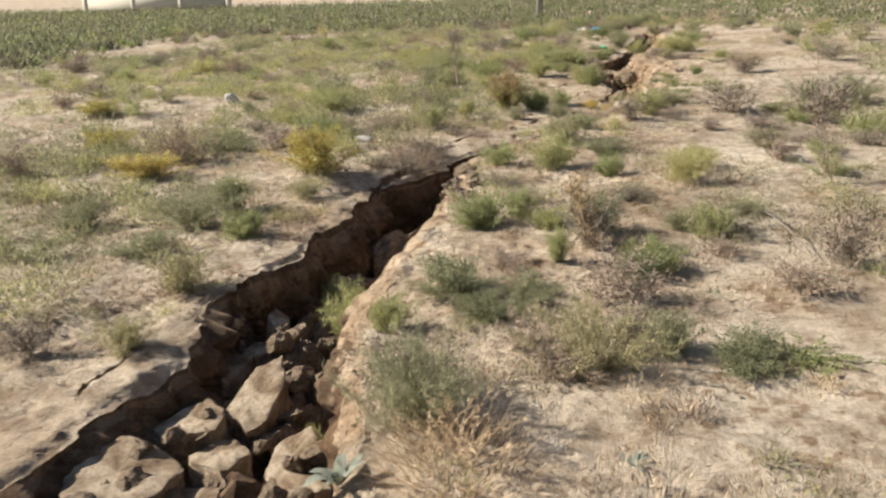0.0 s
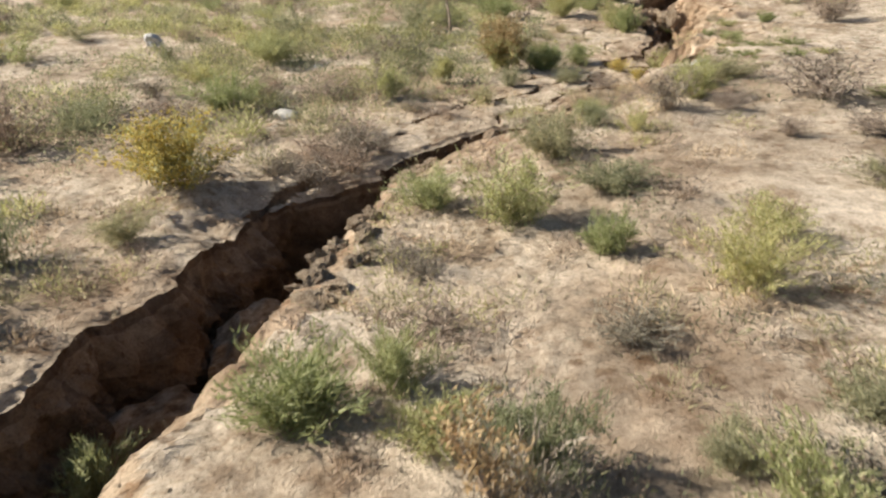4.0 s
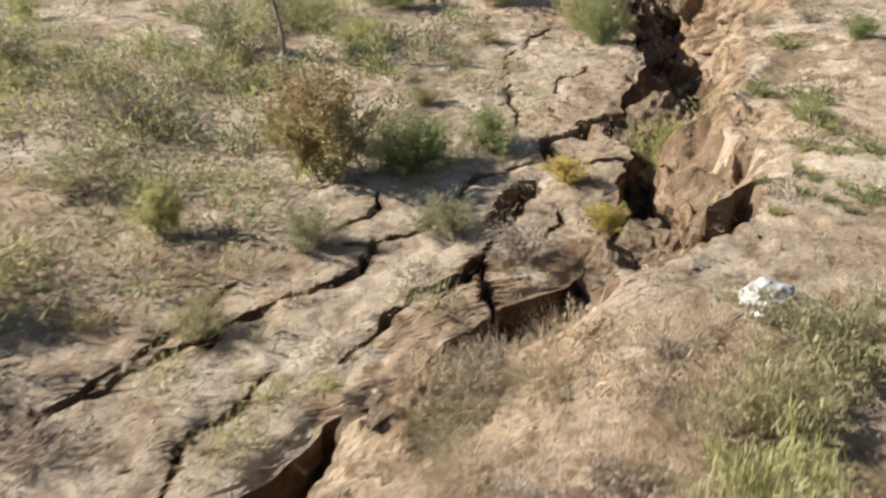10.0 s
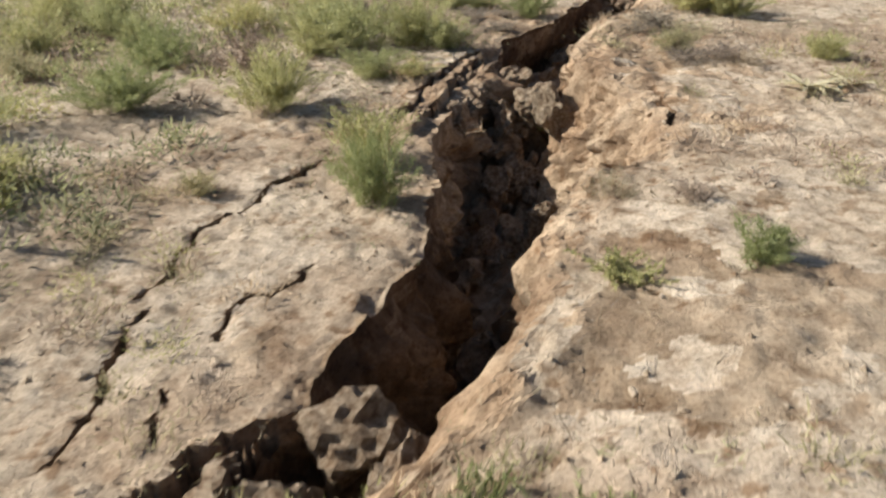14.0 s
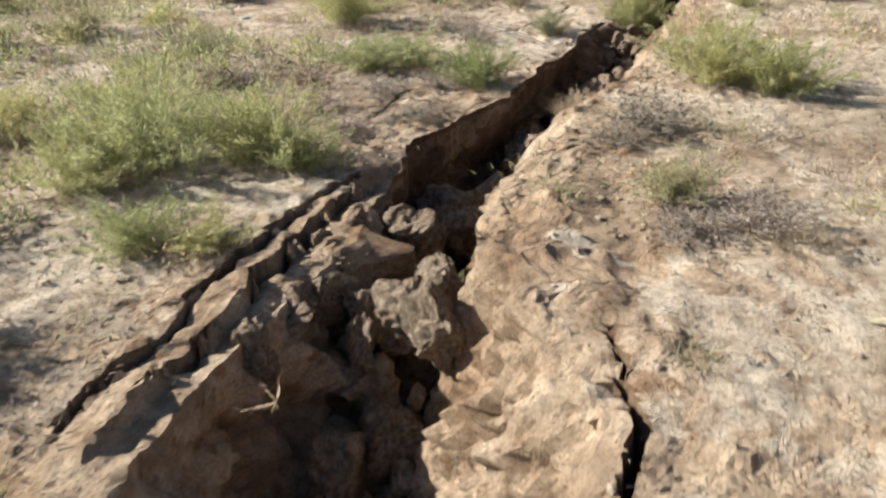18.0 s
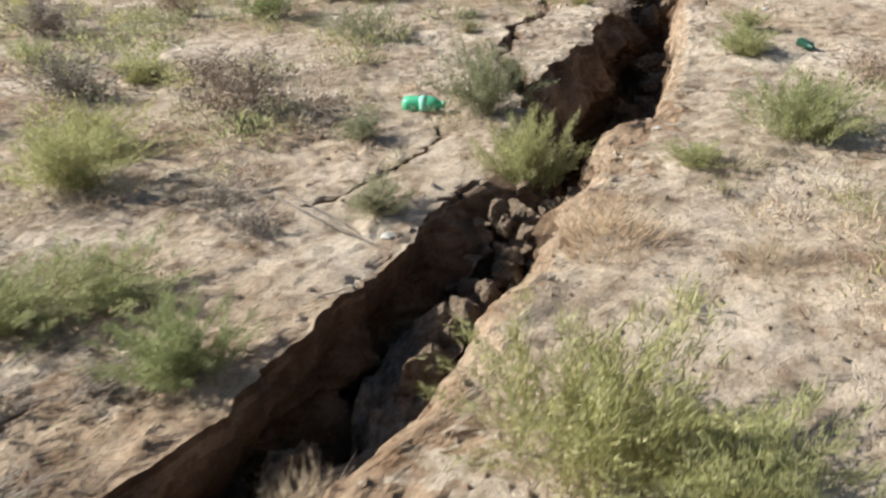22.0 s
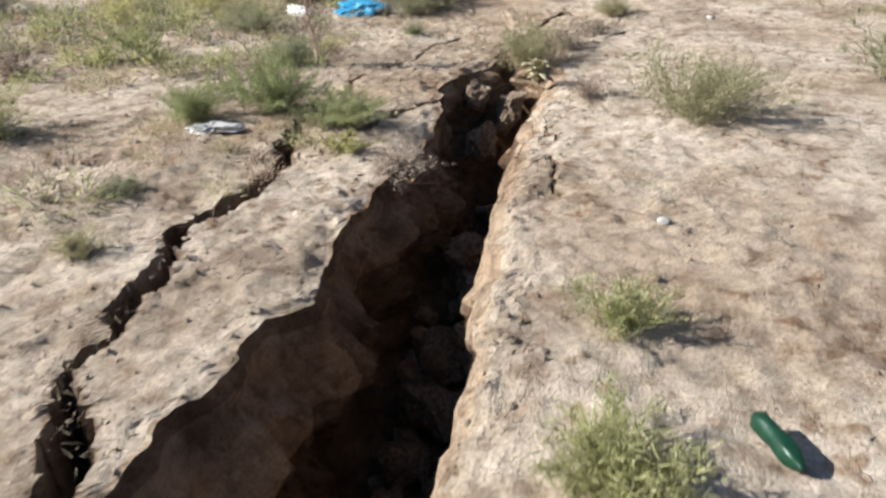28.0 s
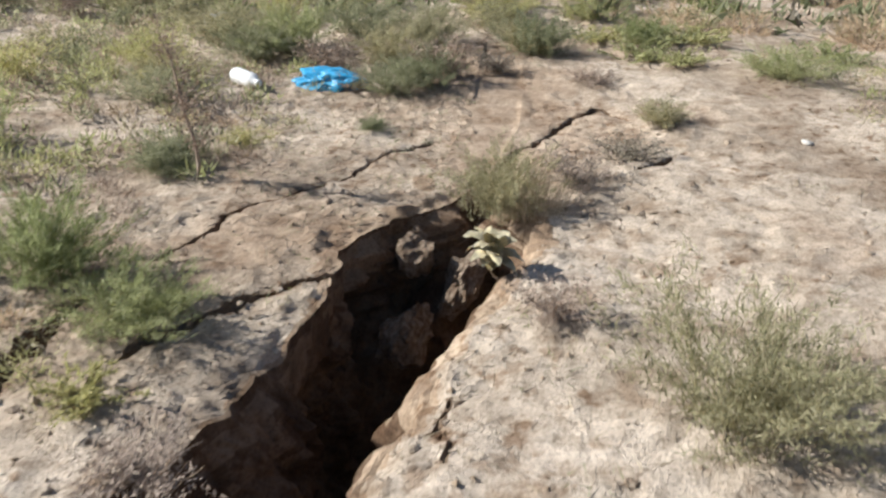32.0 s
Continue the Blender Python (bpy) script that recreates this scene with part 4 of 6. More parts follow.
DRY_B = [("d", 3.99, 14.14, 0.4, 0.1), ("d", 2.24, 19.36, 0.43, 0.23), ("d", 5.05, 21.35, 0.34, 0.12), ("d", 6.06, 22.1, 0.3, 0.15), ("d", 1.85, 3.5, 0.36, 0.34), ("d", 3.46, 7.33, 0.7, 0.46),
         ("w", 3.24, 12.2, 0.16, 0.12), ("d", 4.2, 14.2, 0.4, 0.12), ("d", 3.96, 15.12, 0.44, 0.15), ("d", 3.82, 14.95, 0.3, 0.1), ("w", 3.84, 15.3, 0.2, 0.1), ("w", 4.3, 14.1, 0.2, 0.1), ("w", 4.97, 16.64, 0.18, 0.12), ("w", 4.5, 16.83, 0.28, 0.2), ("w", 1.5, 8.2, 0.16, 0.07), ("d", 1.75, 8.0, 0.24, 0.1),
         ("w", 0.0, 1.95, 0.36, 0.2), ("d", 6.0, 18.6, 0.4, 0.2)]
WEEDS = [("s", 1.25, 2.5, 0.3, 0.07), ("s", 2.94, 9.65, 0.2, 0.05), ("s", 2.72, 9.76, 0.12, 0.05), ("s", 2.85, 9.95, 0.14, 0.06), ("s", 2.92, 10.33, 0.26, 0.08), ("s", 2.72, 10.42, 0.16, 0.07),
         ("s", 3.16, 11.43, 0.24, 0.08), ("s", 4.77, 21.62, 0.24, 0.09), ("s", 1.4, 7.8, 0.14, 0.06), ("s", 3.1, 9.2, 0.2, 0.07), ("s", 3.25, 9.75, 0.2, 0.07), ("s", 3.4, 9.3, 0.16, 0.06), ("s", 2.75, 9.3, 0.14, 0.05)]
WEEDS += [("s", x, y, 0.7 * w, 0.04) for x, y, w in ((2.62, 9.45, 0.09), (2.7, 9.4, 0.08), (2.55, 9.33, 0.08), (2.6, 9.27, 0.07), (2.64, 9.2, 0.07), (2.86, 9.35, 0.08), (2.79, 9.27, 0.07), (2.75, 9.06, 0.06), (2.6, 9.54, 0.07), (2.45, 9.42, 0.08), (2.42, 9.2, 0.09), (2.68, 9.82, 0.12), (2.78, 9.69, 0.12), (3.1, 9.65, 0.14))]
IN_RIFT = [("g", 4.25, 17.93, 0.47, 0.4, -0.14), ("g", -0.55, 4.05, 0.34, 0.3, -0.3), ("g", -0.72, 4.75, 0.3, 0.3, -0.5), ("g", -0.52, 2.75, 0.26, 0.2, -0.3), ("g", 2.36, 10.52, 0.34, 0.3, -0.2), ("g", 3.14, 14.3, 0.26, 0.2, -0.34), ("w", 3.72, 15.72, 0.2, 0.14, 0.02)]
for rows, k in ((GREEN_A, "g"), (GREEN_B, "g"), (OLIVE_A, "o"), (OLIVE_B, "o"), (PALE, "p")):
    for row in rows:
        put_plant(k, *row)
BEYOND = [("o", 5.16, 24.85, 0.52, 0.28), ("d", 5.4, 25.35, 0.6, 0.3), ("o", 6.05, 26.06, 0.7, 0.4), ("s", 6.85, 26.0, 0.6, 0.12), ("s", 7.3, 26.4, 0.6, 0.12), ("s", 6.6, 26.6, 0.5, 0.12), ("s", 7.1, 25.7, 0.4, 0.1),
          ("g", 4.2, 25.95, 0.8, 0.42), ("o", 4.65, 26.4, 0.8, 0.4), ("o", 3.82, 24.45, 0.5, 0.28), ("o", 4.0, 25.65, 0.6, 0.34), ("g", 5.7, 27.2, 0.7, 0.4), ("o", 4.28, 23.34, 0.36, 0.18), ("p", 4.5, 23.86, 0.26, 0.14), ("o", 5.14, 24.1, 0.2, 0.1),
          ("o", 5.0, 25.7, 0.6, 0.34)]
BEYOND += [("g", 3.4, 25.3, 0.6, 0.34), ("d", 4.6, 25.4, 0.5, 0.26), ("d", 5.75, 25.5, 0.4, 0.16), ("w", 6.02, 23.05, 0.22, 0.24), ("d", 6.2, 23.3, 0.36, 0.16), ("d", 6.47, 23.7, 0.4, 0.14), ("d", 6.4, 25.2, 0.4, 0.12),
          ("o", 5.2, 26.3, 0.7, 0.4), ("g", 6.5, 27.4, 0.7, 0.3), ("o", 3.6, 26.1, 0.8, 0.4), ("d", 4.9, 24.9, 0.3, 0.14)]
for row in BEYOND:
    put_plant(*row)
DRY_WEST = [(2.55, 15.5, 0.4, 0.1), (2.88, 15.72, 0.36, 0.08), (2.36, 15.82, 0.4, 0.12), (2.66, 16.12, 0.36, 0.1), (2.1, 15.5, 0.4, 0.12), (2.95, 16.25, 0.3, 0.08), (2.2, 16.3, 0.4, 0.14), (1.7, 16.2, 0.44, 0.16), (3.1, 17.3, 0.3, 0.12), (2.9, 17.6, 0.36, 0.12)]
for row in DRY_WEST:
    put_plant("d", *row)
EAST_BANK = [("o", 0.0, 3.3, 0.4, 0.22), ("o", 0.36, 3.22, 0.3, 0.13), ("d", 0.36, 2.45, 0.3, 0.12), ("o", 0.88, 3.42, 0.22, 0.16), ("o", 1.04, 2.5, 0.3, 0.16),
             ("g", -0.24, 2.95, 0.22, 0.18), ("o", 0.8, 2.62, 0.22, 0.2), ("g", 0.55, 4.2, 0.3, 0.14), ("d", 0.7, 3.15, 0.42, 0.24), ("d", -0.14, 2.42, 0.4, 0.24), 
             ("d", 0.7, 2.8, 0.24, 0.15), ("d", 1.49, 4.06, 0.4, 0.14), ("d", 1.35, 3.7, 0.26, 0.12), ("d", 1.5, 3.15, 0.34, 0.16), ("d", 0.25, 3.6, 0.3, 0.09), ("o", 0.14, 3.02, 0.3, 0.16),
             ("d", 0.3, 2.7, 0.3, 0.14), ("o", 1.7, 4.4, 0.3, 0.16), ("d", 1.1, 4.7, 0.34, 0.12), ("d", 0.5, 4.75, 0.3, 0.1)]
for row in EAST_BANK:
    put_plant(*row)
for k in range(24):
    x, y = _prng.uniform(2.1, 5.2), _prng.uniform(3.8, 8.4)
    put_plant("d" if k % 3 else "p", x, y, _prng.uniform(0.22, 0.42), _prng.uniform(0.1, 0.2))
for row in OTHERS + DRY_B + WEEDS + IN_RIFT:
    put_plant(*row)
_taken = [(r[1], r[2]) for r in BEYOND + EAST_BANK] + [(r[-4], r[-3]) for r in GREEN_A + GREEN_B + OLIVE_A + OLIVE_B + PALE] + [(r[1], r[2]) for r in OTHERS + DRY_B + WEEDS]


def scrub_field(count, x0, x1, y0, y1, kinds, gap, clear=()):
    """Shrubs strewn over open ground, apart from one another."""
    made = tries = 0
    while made < count and tries < count * 30:
        tries += 1
        x, y = _prng.uniform(x0, x1), _prng.uniform(y0, y1)
        if float(west_lip(y)) - 1.5 < x < float(east_lip(y)) + 1.3 and y < 26:
            continue
        if any((x - a) ** 2 + (y - b) ** 2 < gap * gap for a, b in _taken):
            continue
        _taken.append((x, y))
        k = _prng.choice(kinds)
        w = _prng.uniform(0.3, 0.75)
        put_plant(k, x, y, w, w * _prng.uniform(0.4, 0.6) * (0.4 if k == "s" else 1), field=True)
        made += 1


scrub_field(166, -9, 4, 4.5, 27, "ggooooppddd", 0.42)
scrub_field(46, 2, 11, 4, 27, "goopdd", 0.8)
scrub_field(18, 2.0, 7.2, 25.0, 29.5, "ggooo", 0.4)
scrub_field(26, 6.2, 11, 25.4, 30, "ssgsw", 0.5)


# ---- far scrub, straw and crumbs: uncountable cover ----
def far_scrub():
    rng = np.random.default_rng(21)
    n = 16000
    y = 9 + 48 * rng.uniform(size=n) ** 0.8
    x = rng.uniform(-1, 1, n) * (5 + 0.64 * y)
    keep = ~((x > -9) & (x < 11) & (y < 27)) & (y < 56) & (np.hypot(x - 5, y - 33.5) > 1.3) & (rng.uniform(size=n) < np.where(x > 4 + 0.1 * y, 0.4, 1.0))
    x, y = x[keep], y[keep]
    z = ground_z(x, y)
    per = 30
    size = 0.25 + 1.1 * rng.uniform(size=len(x)) ** 2
    c = np.repeat(np.stack([x, y, z], 1), per, 0)
    s = np.repeat(size, per)[:, None]
    d = rng.normal(size=(len(c), 3))
    d = unit(d) * np.cbrt(rng.uniform(size=(len(c), 1)))
    d[:, 2] = np.abs(d[:, 2])
    base = c + d * s * (0.5, 0.5, 0.42)
    v, f = leaflets(rng, base, d + rng.normal(0, 0.5, d.shape) + (0, 0, 0.6), rng.uniform(0.08, 0.17, len(c)), rng.uniform(0.032, 0.06, len(c)))
    me = mesh_of("far_scrub", v, f, LEAF["k"])
    for k in "gwd":
        me.materials.append(LEAF[k])
    pick = np.repeat(rng.choice([0, 0, 0, 0, 1, 1, 2, 3, 3], len(x)), per).astype(np.int32)
    me.polygons.foreach_set("material_index", pick)
    return tagged(new("far_scrub", me), "olive and green scrub covering the far plain", "scrub", kind="stuff")


def strew(rng, n, x0, x1, y0, y1):
    """Places on the open ground, denser where the cover is patchy-thick."""
    y = rng.uniform(y0, y1, n)
    x = rng.uniform(x0, x1, n) + west_lip(y)
    dens = (0.45 + 0.55 * fbm(x * 0.9, y * 0.9, 12.0, 3)) * np.where((x > east_lip(y)) & (y > 18.3), 0.45, 1.0) * np.where((x > east_lip(y) + 0.3) & (y > 9.0) & (y < 10.6), 0.4, 1.0)
    keep = (rng.uniform(size=n) < dens) & ((x < west_lip(y) - 0.02) | (x > east_lip(y) + 0.03)) & ~on_slump(x, y)
    return x[keep], y[keep]


def straw_cover():
    rng = np.random.default_rng(33)
    xa, ya = strew(rng, 90000, -3.5, 3.5, 1.2, 26)
    z = ground_z(xa, ya)
    b = np.stack([xa, ya, z + 0.002], 1)
    up = np.where(rng.uniform(size=len(xa)) < 0.4, 1.2, 0.12)
    th = rng.uniform(0, 6.283, len(xa))
    way = np.stack([np.cos(th), np.sin(th), up * rng.uniform(0.3, 1, len(xa))], 1)
    v, f = leaflets(rng, b, way, rng.uniform(0.02, 0.075, len(xa)), rng.uniform(0.0018, 0.0038, len(xa)))
    me = mesh_of("dry_grass", v, f, LEAF["w"])
    me.materials.append(LEAF["d"])
    me.polygons.foreach_set("material_index", (rng.uniform(size=len(f)) < 0.45).astype(np.int32))
    return tagged(new("dry_grass", me), "short dry straw and stubble strewn over soil", "dry grass", kind="stuff")


def crumbs():
    rng = np.random.default_rng(44)
    xa, ya = strew(rng, 34000, -2.6, 2.6, 1.2, 25.5)
    n = len(xa)
    r = 0.003 + 0.009 * rng.uniform(size=n) ** 3
    c = np.stack([xa, ya, ground_z(xa, ya) + r * 0.3], 1)
    oct_ = np.array([(1, 0, 0), (0, 1, 0), (-1, 0, 0), (0, -1, 0), (0, 0, 0.8), (0, 0, -0.8)], float)
    v = c[:, None, :] + r[:, None, None] * oct_[None] * rng.uniform(0.6, 1.4, (n, 6, 1))
    tri = np.array([(0, 1, 4), (1, 2, 4), (2, 3, 4), (3, 0, 4), (1, 0, 5), (2, 1, 5), (3, 2, 5), (0, 3, 5)])
    f = (np.arange(n) * 6)[:, None, None] + tri[None]
    me = mesh_of("soil_crumbs", v.reshape(-1, 3), f.reshape(-1, 3), LUMP)
    return tagged(new("soil_crumbs", me), "small dry soil crumbs and grit on the ground", "soil crumbs", kind="stuff")


def low_cover():
    """Small weeds and dead sprigs in patches on the crust."""
    rng = np.random.default_rng(61)
    xa, ya = strew(rng, 36000, -4.5, 4.5, 1.2, 27)
    keep = fbm(xa * 0.8, ya * 0.8, 3.0, 4) + 0.1 * (xa < west_lip(ya)) > rng.uniform(-0.25, 0.35, len(xa))
    xa, ya = xa[keep], ya[keep]
    per = 9
    size = rng.uniform(0.015, 0.055, len(xa))
    c = np.repeat(np.stack([xa, ya, ground_z(xa, ya)], 1), per, 0)
    s = np.repeat(size, per)
    d = rng.normal(size=(len(c), 3)) * (1, 1, 0.35) + (0, 0, 0.5)
    b = c + rng.normal(size=c.shape) * s[:, None] * (0.8, 0.8, 0)
    v, f = leaflets(rng, b, d, s * rng.uniform(0.5, 1.1, len(c)), rng.uniform(0.0026, 0.005, len(c)))
    me = mesh_of("low_weeds", v, f, LEAF["d"])
    for k in "ogw":
        me.materials.append(LEAF[k])
    me.polygons.foreach_set("material_index", np.repeat(rng.choice([0, 0, 0, 1, 1, 2, 3], len(xa)), per).astype(np.int32))
    return tagged(new("low_weeds", me), "tiny brown and olive weeds on dry crust", "weeds", kind="stuff")


def mid_scrub():
    """Knee-low scrub between the single shrubs of the plain."""
    rng = np.random.default_rng(77)
    n = 9500
    y = rng.uniform(-4.0, 28, n)
    x = west_lip(y) - 1.2 - 11 * rng.uniform(size=n)
    k = n // 3
    x[:k] = east_lip(y[:k]) + 1.2 + 7 * rng.uniform(size=k)
    keep = (fbm(x * 0.45, y * 0.45, 8.0, 3) + np.where(np.arange(n) < k, -0.25, 0.12) + 0.012 * y > rng.uniform(-0.5, 0.4, n)) & ~((np.arange(n) < k) & (x < east_lip(y) + 3.2) & (y > 8) & (y < 24.6))
    x, y = x[keep], y[keep]
    per = 58
    size = rng.uniform(0.14, 0.4, len(x))
    c = np.repeat(np.stack([x, y, ground_z(x, y)], 1), per, 0)
    s = np.repeat(size, per)[:, None]
    d = unit(rng.normal(size=(len(c), 3))) * np.cbrt(rng.uniform(size=(len(c), 1)))
    d[:, 2] = np.abs(d[:, 2])
    v, f = leaflets(rng, c + d * s * (0.6, 0.6, 0.4), d + rng.normal(0, 0.6, d.shape) + (0, 0, 0.6), rng.uniform(0.03, 0.07, len(c)) * np.clip(c[:, 1] / 12, 0.45, 1), rng.uniform(0.009, 0.016, len(c)) * np.clip(c[:, 1] / 12, 0.45, 1))
    me = mesh_of("mid_scrub", v, f, LEAF["o"])
    for k in "gdwk":
        me.materials.append(LEAF[k])
    me.polygons.foreach_set("material_index", np.repeat(np.where((y < 13) & (rng.uniform(size=len(x)) < 0.65), 4, rng.choice([0, 0, 0, 1, 1, 1, 2, 3], len(x))), per).astype(np.int32))
    return tagged(new("mid_scrub", me), "low olive and brown scrub over the plain", "scrub", kind="stuff")


def bush_cover():
    """Soft rounded low bushes that crowd the plain west of the rift."""
    rng = np.random.default_rng(97)
    n = 1250
    y = rng.uniform(2.4, 25, n)
    x = west_lip(y) - np.where(y < 8.5, 0.65, 1.6) - 7.5 * rng.uniform(size=n)
    keep = fbm(x * 0.5, y * 0.5, 18.0, 3) + np.where(y < 11, 0.12, -0.1) > rng.uniform(-0.45, 0.4, n)
    x, y = x[keep], y[keep]
    per = 300
    size = rng.uniform(0.2, 0.46, len(x)) * np.where(y < 11.5, 1.25, 1.0)
    tall = rng.uniform(0.34, 0.6, len(x))
    c = np.repeat(np.stack([x, y, ground_z(x, y)], 1), per, 0)
    s = np.repeat(size, per)[:, None]
    d = unit(rng.normal(size=(len(c), 3))) * rng.uniform(size=(len(c), 1)) ** 0.4
    d[:, 2] = np.abs(d[:, 2])
    knob = 0.7 + 0.5 * np.abs(vnoise(d[:, 0] * 3 + c[:, 0] * 7, d[:, 1] * 3 + c[:, 1] * 7, d[:, 2] * 3))[:, None]
    b = c + d * knob * s * np.stack([0 * s[:, 0] + 0.55, 0 * s[:, 0] + 0.55, 1.1 * np.repeat(tall, per)], 1)
    v, f = leaflets(rng, b, d + rng.normal(0, 0.5, d.shape) + (0, 0, 0.5), rng.uniform(0.02, 0.05, len(c)), rng.uniform(0.006, 0.011, len(c)))
    me = mesh_of("bush_cover", v, f, LEAF["o"])
    for k in "gdpk":
        me.materials.append(LEAF[k])
    me.polygons.foreach_set("material_index", np.repeat(np.where((y < 11.5) & (rng.uniform(size=len(x)) < 0.6), 4, rng.choice([0, 0, 1, 1, 1, 1, 3, 3], len(x))), per).astype(np.int32))
    return tagged(new("bush_cover", me), "soft olive and green low bushes over the plain", "scrub", kind="stuff")


def near_scrub():
    """Soft low growth, half dry, that blurs the foot of the shrubs near the rift."""
    rng = np.random.default_rng(83)
    n = 3700
    y = rng.uniform(1.4, 26, n)
    off = 4.2 * rng.uniform(size=n)
    west = rng.uniform(size=n) < 0.5
    x = np.where(west, west_lip(y) - 0.12 - off, east_lip(y) + 0.12 + off)
    lush = fbm(x * 0.7, y * 0.7, 5.0, 3) + np.where(west, 0.02, -0.12) + np.where(~west & (y < 5.5), 0.85, 0) + np.where(west & (y > 10) & (off < 1.2), -0.3, 0)
    keep = (lush > rng.uniform(-0.1, 0.6, n)) & ~on_slump(x, y)
    x, y = x[keep], y[keep]
    per = 110
    size = rng.uniform(0.06, 0.17, len(x))
    c = np.repeat(np.stack([x, y, ground_z(x, y)], 1), per, 0)
    s = np.repeat(size, per)[:, None]
    d = rng.normal(size=(len(c), 3)) * 0.5
    d[:, 2] = np.abs(d[:, 2])
    v, f = leaflets(rng, c + d * s * (1.0, 1.0, 0.55), d + rng.normal(0, 0.6, d.shape) + (0, 0, 0.5), rng.uniform(0.018, 0.045, len(c)), rng.uniform(0.0032, 0.006, len(c)))
    me = mesh_of("near_scrub", v, f, LEAF["o"])
    for k in "gdw":
        me.materials.append(LEAF[k])
    me.polygons.foreach_set("material_index", np.repeat(rng.choice([0, 0, 0, 1, 2, 2, 2, 3, 3], len(x)), per).astype(np.int32))
    return tagged(new("near_scrub", me), "low half-dry weeds spread over the pale soil", "weeds", kind="stuff")


far_scrub()
mid_scrub()
bush_cover()
near_scrub()
straw_cover()
crumbs()
low_cover()


# ---- fallen soil blocks ----
def clod_mesh(seed, fine):
    """A broken block of soil: a ball cut flat by random planes, with a rough skin."""
    rng = np.random.default_rng(seed)
    bm = bmesh.new()
    bmesh.ops.create_icosphere(bm, subdivisions=4 if fine else 3, radius=1.25)
    co = np.array([v.co for v in bm.verts])
    for _ in range(9):
        nrm = unit(rng.normal(size=3))
        over = np.maximum(co @ nrm - rng.uniform(0.5, 0.85), 0)
        co -= over[:, None] * nrm
    p = co + 9.0 * seed
    co += unit(co) * (0.16 * fbm(p[:, 0] * 1.9, p[:, 1] * 1.9, p[:, 2] * 1.9, 3) + 0.13 * blocky(p[:, 0] * 3.2 + p[:, 2] * 2, p[:, 1] * 3.2 - p[:, 2]) + 0.11 * fbm(p[:, 0] * 7, p[:, 1] * 7, p[:, 2] * 7, 4))[:, None]
    for v, q in zip(bm.verts, co):
        v.co = q
    me = bpy.data.meshes.new("soil_block")
    bm.to_mesh(me)
    bm.free()
    me.materials.append(CLOD)
    return me


BIG_CLODS, SMALL_CLODS = [clod_mesh(k, True) for k in range(7)], [clod_mesh(k + 20, False) for k in range(6)]


# lighter soil for pale lumps, also brightening blocks that should read as sunlit
PALE_CLODS = [me.copy() for me in BIG_CLODS[:4]]
for me in PALE_CLODS:
    me.materials[0] = LUMP


def put_clod(x, y, z, sx, sy, sz, label="angular brown soil block fallen into the fissure", small=False):
    ob = tagged(new("soil_block", _prng.choice(PALE_CLODS if label[:4] == "pale" else SMALL_CLODS if small else BIG_CLODS)), label, "soil block", "fallen soil blocks")
    ob.matrix_basis = pose(x, y, z, _prng.uniform(-14, 14), _prng.uniform(-14, 14), _prng.uniform(0, 360)) @ Matrix.Diagonal((sx, sy, sz, 1)) @ pose(0, 0, 0, *(_prng.uniform(0, 360) for _ in range(3)))
    return ob


def crust_block(x, y, top, a, b, deep, turn, lean, seed):
    """A piece of the surface that sank with the bank: a flat crusted top over broken, steep sides."""
    rng = np.random.default_rng(seed)
    n = 40
    ang = np.linspace(0, 2 * np.pi, n, endpoint=False)
    knots = np.sort(np.arange(6) / 6 * 2 * np.pi + rng.uniform(-0.3, 0.3, 6))
    rim = 1 / np.maximum.reduce([np.cos(ang - k) / rng.uniform(0.74, 1.0) for k in knots])
    rim = rim + 0.05 * fbm(3 * np.cos(ang), 3 * np.sin(ang), seed * 3.1)
    rows = [(f, 0.0) for f in (0.12, 0.32, 0.52, 0.7, 0.85, 0.94, 1.0)] + [(1.03, 0.02), (1.03, 0.06)] + [(1.02 + 0.24 * d ** 2, d) for d in (0.14, 0.26, 0.4, 0.56, 0.76, 1.0)]
    v = [(0.0, 0.0, 0.0)]
    for f, d in rows:
        p, q = f * rim * np.cos(ang), f * rim * np.sin(ang)
        rough = 0.07 * fbm(p * 1.3 + seed, q * 1.3, d * 2.5, 3)
        if d:
            p, q = p * (1 + 1.2 * rough), q * (1 + 1.2 * rough)
        z = -d * deep + 0.009 * fbm(p * 1.6, q * 1.6, seed * 1.7) + 0.004 * fbm(p * 6, q * 6, seed + 2.0) - 0.03 * max(0.0, f - 0.8) * (d == 0)
        v += list(zip(a * p, b * q, z))
    faces = [(0, 1 + k, 1 + (k + 1) % n) for k in range(n)]
    for r in range(len(rows) - 1):
        o = 1 + r * n
        faces += [(o + k, o + n + k, o + n + (k + 1) % n, o + (k + 1) % n) for k in range(n)]
    me = mesh_of("soil_block", v, faces, LUMP, False)
    me.materials.append(CLOD)
    me.polygons.foreach_set("material_index", np.array([0] * 7 * n + [1] * (len(faces) - 7 * n), np.int32))
    me.polygons.foreach_set("use_smooth", np.array([True] * 7 * n + [False] * (len(faces) - 7 * n)))
    ob = tagged(new("soil_block", me), "sunken block of bank with a pale crusted top", "soil block", "fallen soil blocks")
    ob.matrix_basis = pose(x, y, top, lean * math.sin(seed * 2.3), lean * math.cos(seed * 2.3), turn)


